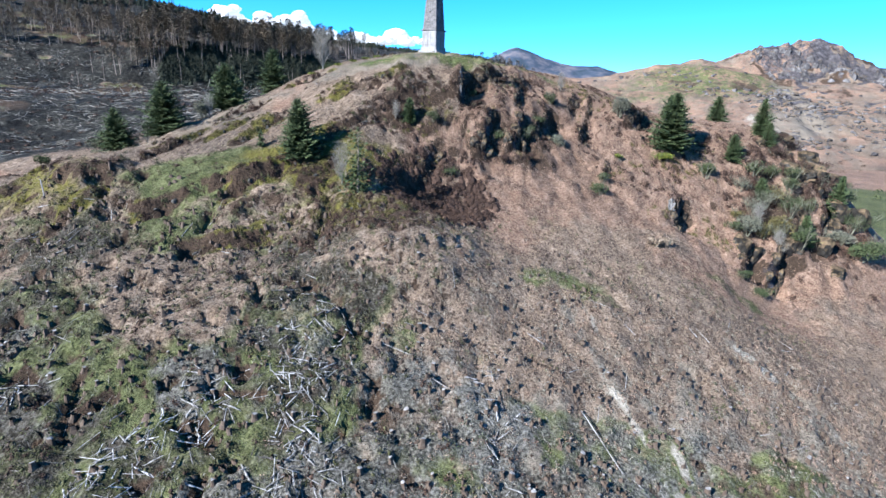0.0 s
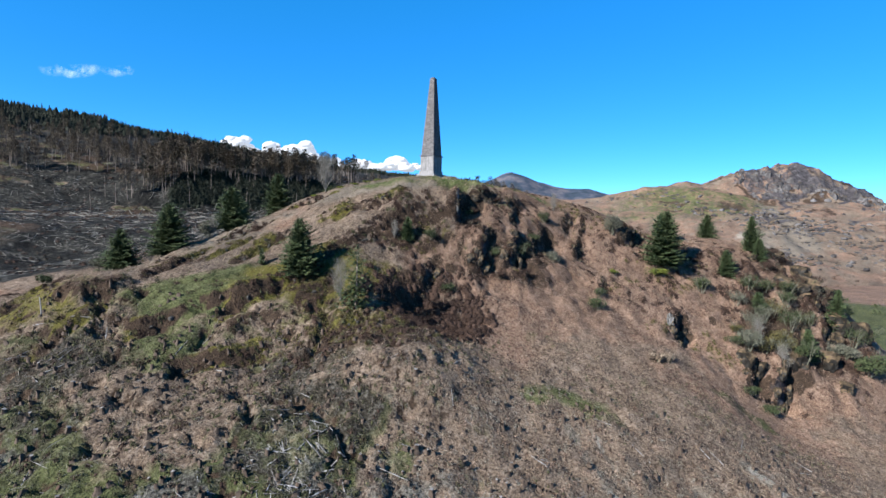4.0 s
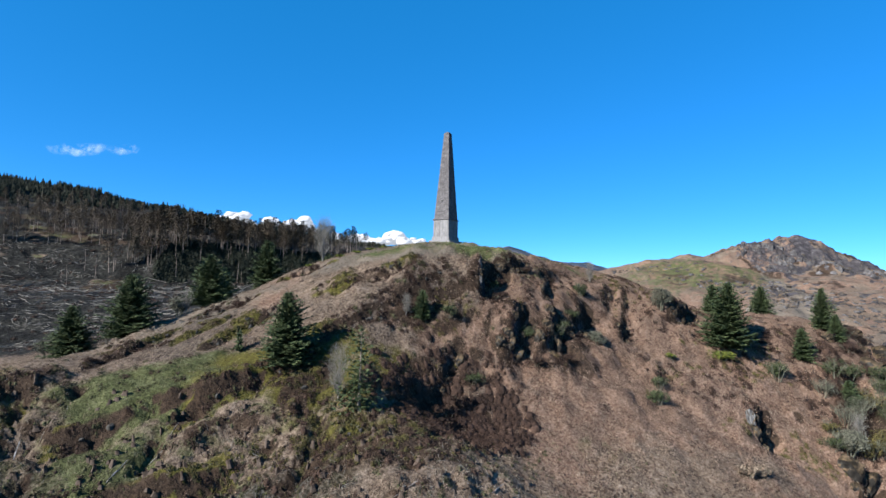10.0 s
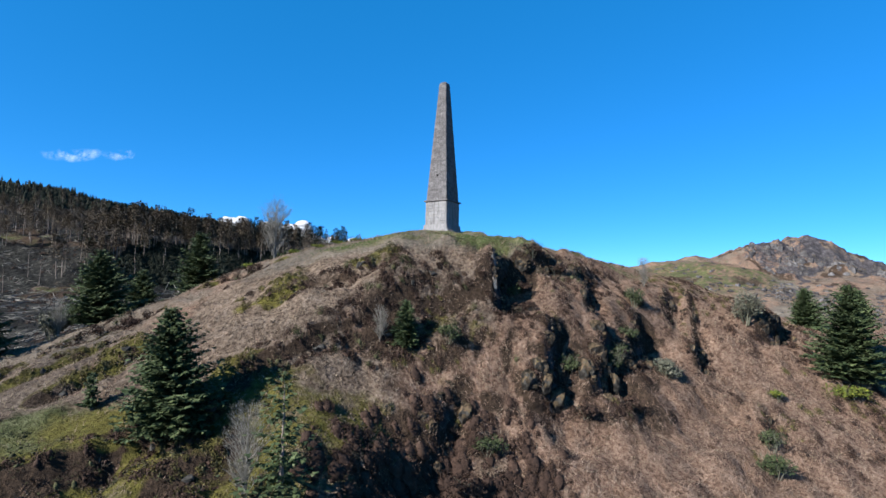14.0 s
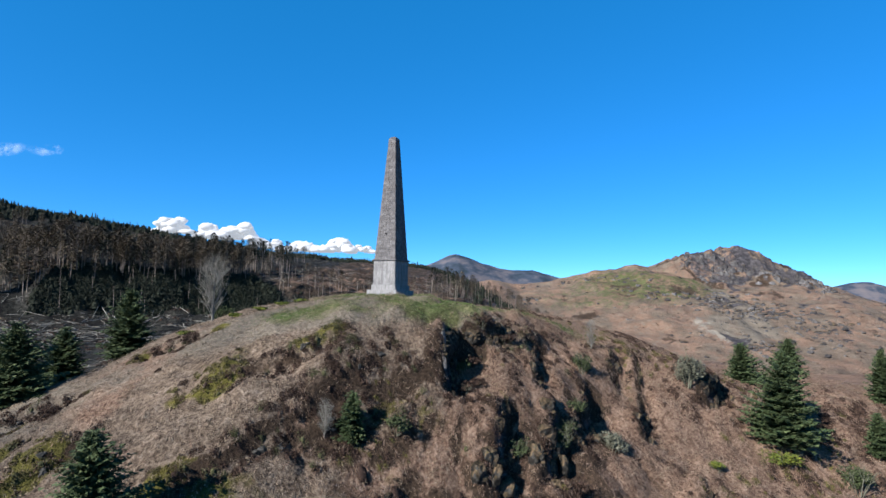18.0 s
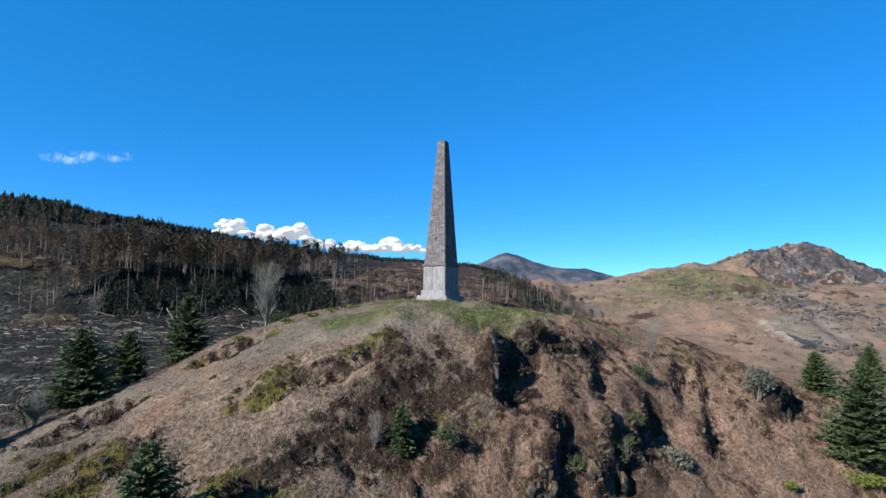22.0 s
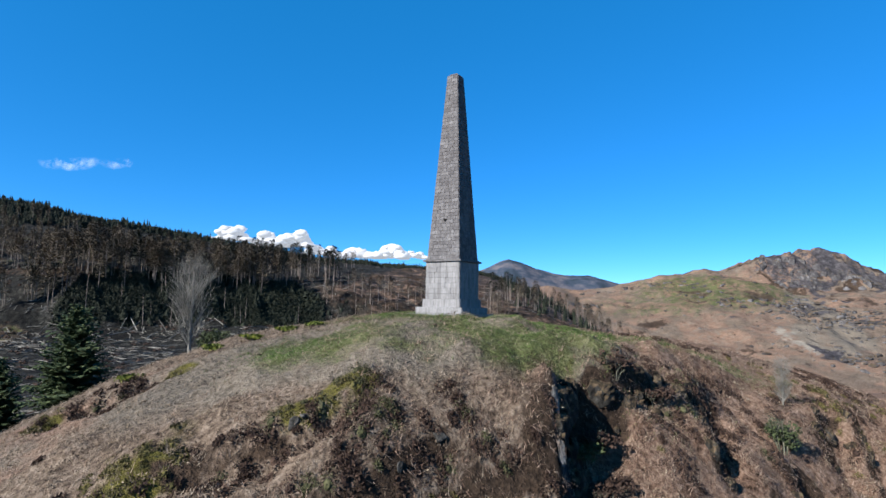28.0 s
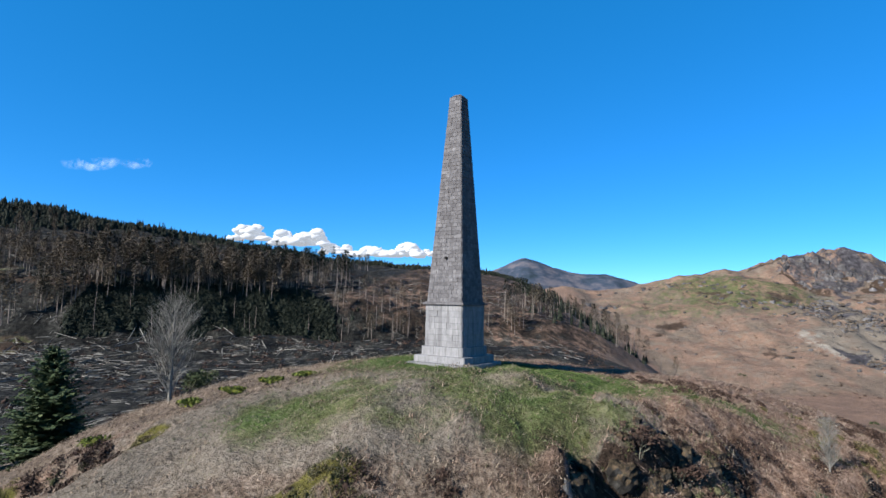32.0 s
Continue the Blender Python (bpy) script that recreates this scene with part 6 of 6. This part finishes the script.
ridge = Heap()
for k in range(4600):
    x = rng.uniform(-480, 75)
    top = float(np.interp(x, [-420, -295, -211, -149, -56, 10, 70, 120], [220, 300, 425, 496, 594, 630, 600, 540]))
    depth = abs(rng.gauss(0, 55 if x < -250 else 22 if x < -150 else 14))
    spire(ridge, x, top + 14 - depth, rng.uniform(3.2, 6.0) * (1.45 if rng.random() < 0.06 else 1), rng.uniform(1.5, 2.4), rng)
for k in range(1300):
    x = rng.uniform(-440, -255)
    spire(ridge, x, float(np.interp(x, [-420, -295, -211], [220, 300, 425])) - abs(rng.gauss(0, 75)), rng.uniform(3.0, 5.6), rng.uniform(1.5, 2.4), rng)
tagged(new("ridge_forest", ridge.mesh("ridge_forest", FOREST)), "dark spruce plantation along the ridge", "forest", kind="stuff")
bankwood = Heap()
made = 0
while made < 110:
    x, y = rng.uniform(-125, -38), rng.uniform(100, 190)
    if rng.random() < float(thicket(np.array([x]), np.array([y]))[0]):
        spire(bankwood, x, y, rng.uniform(1.5, 4.5), rng.uniform(1.2, 2.0), rng)
        made += 1
for k in range(190):
    t = rng.random()
    spire(bankwood, 40 + 70 * t + rng.gauss(0, 5), 330 + 60 * t + rng.gauss(0, 30), rng.uniform(6, 10), rng.uniform(1.6, 2.6), rng)
for k in range(24):
    t = rng.random()
    spire(bankwood, 30 + 66 * t + rng.gauss(0, 6), 205 + 28 * t + rng.gauss(0, 10), rng.uniform(3, 8), rng.uniform(1.3, 2.2), rng)
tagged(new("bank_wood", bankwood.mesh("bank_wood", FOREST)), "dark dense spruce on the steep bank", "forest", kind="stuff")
# bleached timber: windrows along the terrace, loose trunks on the slopes
waste = Heap()
STICK = tube([(0, 0, -0.5), (0.03, 0.02, 0.1), (0, 0, 0.5)], [1.0, 0.9, 0.7], 4)


def stick(x, y, length, radius, turn, lift):
    dx, dy = math.cos(turn) * length / 2, math.sin(turn) * length / 2
    a, b = Vector((x - dx, y - dy, at(x - dx, y - dy))), Vector((x + dx, y + dy, at(x + dx, y + dy)))
    mid = (a + b) / 2 + Vector((0, 0, radius + lift))
    waste.add(*STICK, Matrix.Translation(mid) @ (b - a).to_track_quat("Z", "Y").to_matrix().to_4x4() @ Matrix.Diagonal((radius, radius, length, 1)))


for row in range(17):
    y0 = -22 + 8.5 * row
    for k in range(330):
        x = rng.uniform(-200, 10) if rng.random() < 0.7 else rng.uniform(-120, -30)
        y = y0 + 5 * math.sin(x / 31 + row) - 0.12 * (x + 60) + rng.gauss(0, 1.3)
        if y < np.interp(x, [-200, -100, -60, -40, 10], [-70, -18, 10, 24, 34]) or thicket(np.array([x]), np.array([y]))[0] > 0.3:
            continue
        stick(x, y, rng.uniform(0.6, 2.6), rng.uniform(0.03, 0.08), rng.gauss(0, 1.1), rng.uniform(0, 0.6))
for k in range(1500):
    x = rng.uniform(-200, 40)
    y = bench_foot(x) + rng.uniform(-70, 130)
    if thicket(np.array([x]), np.array([y]))[0] < 0.5:
        stick(x, y, rng.uniform(1.2, 4.5), rng.uniform(0.05, 0.12), rng.uniform(0, 3.14), rng.uniform(0, 0.3))
for k in range(110):
    x = rng.uniform(-160, -50)
    stick(x, bench_foot(x) + rng.uniform(-34, 6), rng.uniform(4, 9), rng.uniform(0.08, 0.16), rng.gauss(2.0, 0.4), rng.uniform(0.1, 0.5))
tagged(new("felled_timber", waste.mesh("felled_timber", GREY_TWIG)), "bleached logs strewn over the felled hillside", "timber", kind="stuff")
# near-black growth packed over the bank to stand in for its shade
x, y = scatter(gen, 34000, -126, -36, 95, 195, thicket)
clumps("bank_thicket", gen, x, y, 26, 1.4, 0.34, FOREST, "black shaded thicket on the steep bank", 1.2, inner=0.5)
x, y = scatter(gen, 15000, -210, 60, -25, 330, lambda x, y: zones(x, y, None)["heath"] * np.clip(0.5 + 0.9 * grain(x, y, 12, 191, 3), 0, 1) * (y > np.interp(x, [-220, -100, -60, -40, 0, 60], [-70, -18, 0, 18, 36, 50])))
clumps("felled_brash", gen, x, y, 24, 0.9, 0.22, HEATHER, "dark brash heaps on the felled hillside", 0.6, inner=0.5)

# ---- across the valley ----
FAR_ROCK = crag_material("far_crag", cover=0.3, shades= [(0.36, (0.03, 0.028, 0.030)), (0.50, (0.10, 0.096, 0.096)), (0.64, (0.27, 0.262, 0.26))])
for node in FAR_ROCK.node_tree.nodes:
    if node.type == "TEX_NOISE":
        node.inputs["Scale"].default_value *= 0.1
cliffs = Heap()
blocks = [([tuple(v.co) for v in me.vertices], [tuple(p.vertices) for p in me.polygons]) for me in OUTCROPS[:4]]
for k in range(120):
    x0 = rng.uniform(448, 640)
    y0 = float(np.interp(x0, [448, 500, 560, 640], [752, 735, 715, 690])) + rng.uniform(-26, 40)
    s = rng.uniform(5, 13)
    v, f = rng.choice(blocks)
    cliffs.add(v, f, Matrix.LocRotScale((x0, y0, at(x0, y0) - 0.6 * s), Euler((rng.uniform(-0.15, 0.15), rng.uniform(-0.15, 0.15), rng.uniform(0, 6.3))), (s * 0.7, s * 0.8, s * rng.uniform(0.9, 1.7))))
tagged(new("summit_crag", cliffs.mesh("summit_crag", FAR_ROCK)), "grey broken cliff below the far summit", "cliff", kind="stuff")
rocks_far = Heap()
shapes = [([tuple(v.co) for v in me.vertices], [tuple(p.vertices) for p in me.polygons]) for me in (boulder_mesh(21, 0.3, 2), boulder_mesh(22, 0.3, 2))]
for cx, cy, sx, sy, count, big in ((420, 625, 60, 50, 90, 4.5), (440, 570, 70, 40, 80, 4.0), (365, 466, 70, 22, 60, 3.4), (330, 700, 60, 40, 26, 3.0), (335, 640, 14, 24, 24, 4.0), (470, 520, 70, 60, 90, 3.4), (395, 560, 40, 60, 60, 2.6), (170, 668, 30, 16, 14, 5.0), (268, 752, 60, 12, 16, 4.0), (300, 560, 120, 80, 40, 2.0)):
    for k in range(count):
        x0, y0, s = cx + rng.gauss(0, sx * 0.5), cy + rng.gauss(0, sy * 0.5), big * rng.uniform(0.35, 1.3)
        v, f = rng.choice(shapes)
        rocks_far.add(v, f, Matrix.LocRotScale((x0, y0, at(x0, y0) - 0.1 * s), Euler((rng.uniform(-0.4, 0.4), rng.uniform(-0.4, 0.4), rng.uniform(0, 6.3))), (s * 1.5, s, s * 0.8)))
tagged(new("scree", rocks_far.mesh("scree", FAR_ROCK)), "grey boulders and outcrops on the far hill", "rocks", kind="stuff")
x, y = scatter(gen, 900, 130, 640, 380, 700, lambda x, y: np.clip(grain(x, y, 60, 211, 3) * 1.2 - 0.1 + 0.5 * smooth((470 - y) / 60), 0, 1))
clumps("far_scrub", gen, x, y, 30, 1.6, 0.5, HEATHER, "brown scrub on the far hillside", 0.6)
x, y = scatter(gen, 420, 110, 480, 60, 460, lambda x, y: np.clip(grain(x, y, 50, 221, 3) * 1.5 - 0.2, 0, 1))
clumps("valley_scrub", gen, x, y, 50, 3.0, 0.8, LEAF, "green bushes on the valley floor", 0.8)

# the hill in the far distance, haze blue put into its colour
hx, hy = np.meshgrid(np.linspace(40, 1000, 120), np.linspace(1900, 2600, 40))
crest = np.interp(hx, [40, 102, 170, 214, 250, 302, 365, 440, 490, 540, 589, 639, 713, 763, 1000], [121, 141, 172, 195, 203, 192, 165, 144, 137, 140, 139, 127, 108, 81, -30])
hz = -60 + (crest + 60) * smooth((hy - 1900) / 500) * (1 - 0.3 * smooth((hy - 2420) / 200)) + 9 * (grain(hx, hy, 120, 231, 4) - 0.3)
kk = np.arange(hx.size).reshape(hx.shape)
far = mesh_from("far_mountain", np.stack([hx.ravel(), hy.ravel(), hz.ravel()], 1).tolist(), np.stack([kk[:-1, :-1], kk[:-1, 1:], kk[1:, 1:], kk[1:, :-1]], -1).reshape(-1, 4).tolist(), FAR_HAZE_BLUE, True)
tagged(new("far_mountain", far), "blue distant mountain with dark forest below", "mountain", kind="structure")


# the ridge past the shoulder of the crag-topped hill, coloured in the same haze blue
rx, ry = np.meshgrid(np.linspace(1500, 3600, 110), np.linspace(2500, 3300, 24))
line = np.interp(rx, [1500, 2429, 2515, 2584, 2653, 2704, 2764, 2874, 3049, 3223, 3600], [-62, 94, 118, 132, 140, 128, 110, 99, 119, 99, 40])
rz = -62 + (line + 62) * smooth((ry - 2500) / 400) * (1 - 0.5 * smooth((ry - 2920) / 380)) + 7 * grain(rx, ry, 150, 233, 3) * smooth((ry - 2500) / 300)
kk = np.arange(rx.size).reshape(rx.shape)
far = mesh_from("far_ridge", np.stack([rx.ravel(), ry.ravel(), rz.ravel()], 1).tolist(), np.stack([kk[:-1, :-1], kk[:-1, 1:], kk[1:, 1:], kk[1:, :-1]], -1).reshape(-1, 4).tolist(), FAR_HAZE_BLUE, True)
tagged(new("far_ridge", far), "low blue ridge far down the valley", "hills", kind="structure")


# ---- clouds ----
def cloud(x, y, z, wide, tall, seed, puffs, label):
    """A cumulus: heaped puffs over a flat base."""
    r = random.Random(seed)
    bm = bmesh.new()
    heads = [(r.uniform(-0.7, 0.7), r.uniform(0.55, 1.0), r.uniform(0.16, 0.34)) for _ in range(3)]
    for k in range(puffs * 9):
        u = r.uniform(-1, 1)
        roof = max([0.22 * (1 - u * u)] + [hh * math.exp(-((u - c) / w) ** 2) for c, hh, w in heads]) * (1 - 0.3 * abs(u))
        s = tall * r.uniform(0.09, 0.24)
        bmesh.ops.create_icosphere(bm, subdivisions=2, radius=s, matrix=Matrix.Translation((u * wide, r.uniform(-0.5, 0.5) * tall, roof * tall * r.uniform(0.1, 1.0) ** 0.6)) @ Matrix.Diagonal((1.7, 1.2, 0.8, 1)))
    for v in bm.verts:
        v.co += v.normal * tall * 0.10 * noise.fractal(v.co / tall * 5.0 + Vector((seed, 0, 0)), 1.0, 2.0, 4)
        v.co.z = max(v.co.z, 0.03 * tall * noise.noise(v.co / tall))
    ob = part("cloud", bm, CLOUD)
    ob.data.polygons.foreach_set("use_smooth", np.ones(len(ob.data.polygons), bool))
    ob.location = (x, y, z)
    return tagged(ob, label, "cloud", "clouds")


cloud(-1400, 3475, 376, 115, 110, 1, 14, "small white cumulus cloud above the ridge")
cloud(-1085, 3480, 346, 180, 120, 2, 20, "white cumulus cloud above the ridge")
cloud(-800, 3490, 296, 150, 70, 3, 14, "low white cloud above the ridge")
cloud(-520, 3497, 283, 230, 112, 4, 24, "long white cumulus cloud above the ridge")
cloud(-290, 3500, 283, 120, 60, 5, 14, "low white cloud beside the monument")
VEIL = Nodes("thin_cloud", 1.0, 0.0)
VEIL.p.inputs["Base Color"].default_value = (0.9, 0.9, 0.92, 1)
soft_edge = VEIL.math("MULTIPLY", VEIL.attr("thick"), VEIL.ramp(VEIL.noise(0.012, 6, 0.65), [(0.44, 0.0), (0.78, 0.36)]))
VEIL.t.links.new(soft_edge, VEIL.p.inputs["Alpha"])


def wisp(x, y, z, wide, tall, seed):
    """A thin veil of high cloud that fades at its edges."""
    u, v = np.meshgrid(np.linspace(-1, 1, 40), np.linspace(-1, 1, 14))
    bend = 0.25 * grain(u * 3 + seed, v * 0, 1.0, seed, 2)
    xs, ys, zs = u * wide, 0.2 * tall * np.sin(3 * u + seed), (v + bend * 2) * tall
    k2 = np.arange(u.size).reshape(u.shape)
    me = mesh_from("cloud_wisp", np.stack([xs.ravel(), ys.ravel(), zs.ravel()], 1).tolist(), np.stack([k2[:-1, :-1], k2[:-1, 1:], k2[1:, 1:], k2[1:, :-1]], -1).reshape(-1, 4).tolist(), VEIL.m, True)
    me.attributes.new("thick", "FLOAT", "POINT").data.foreach_set("value", (np.clip(1 - np.hypot(u, v), 0, 1) ** 0.7).ravel().astype(np.float32))
    ob = tagged(new("cloud_wisp", me), "faint thin wisp of cloud in blue sky", "cloud", "clouds")
    ob.location = (x, y, z)


wisp(-2440, 3400, 850, 230, 45, 3)
wisp(-2170, 3430, 872, 110, 38, 7)
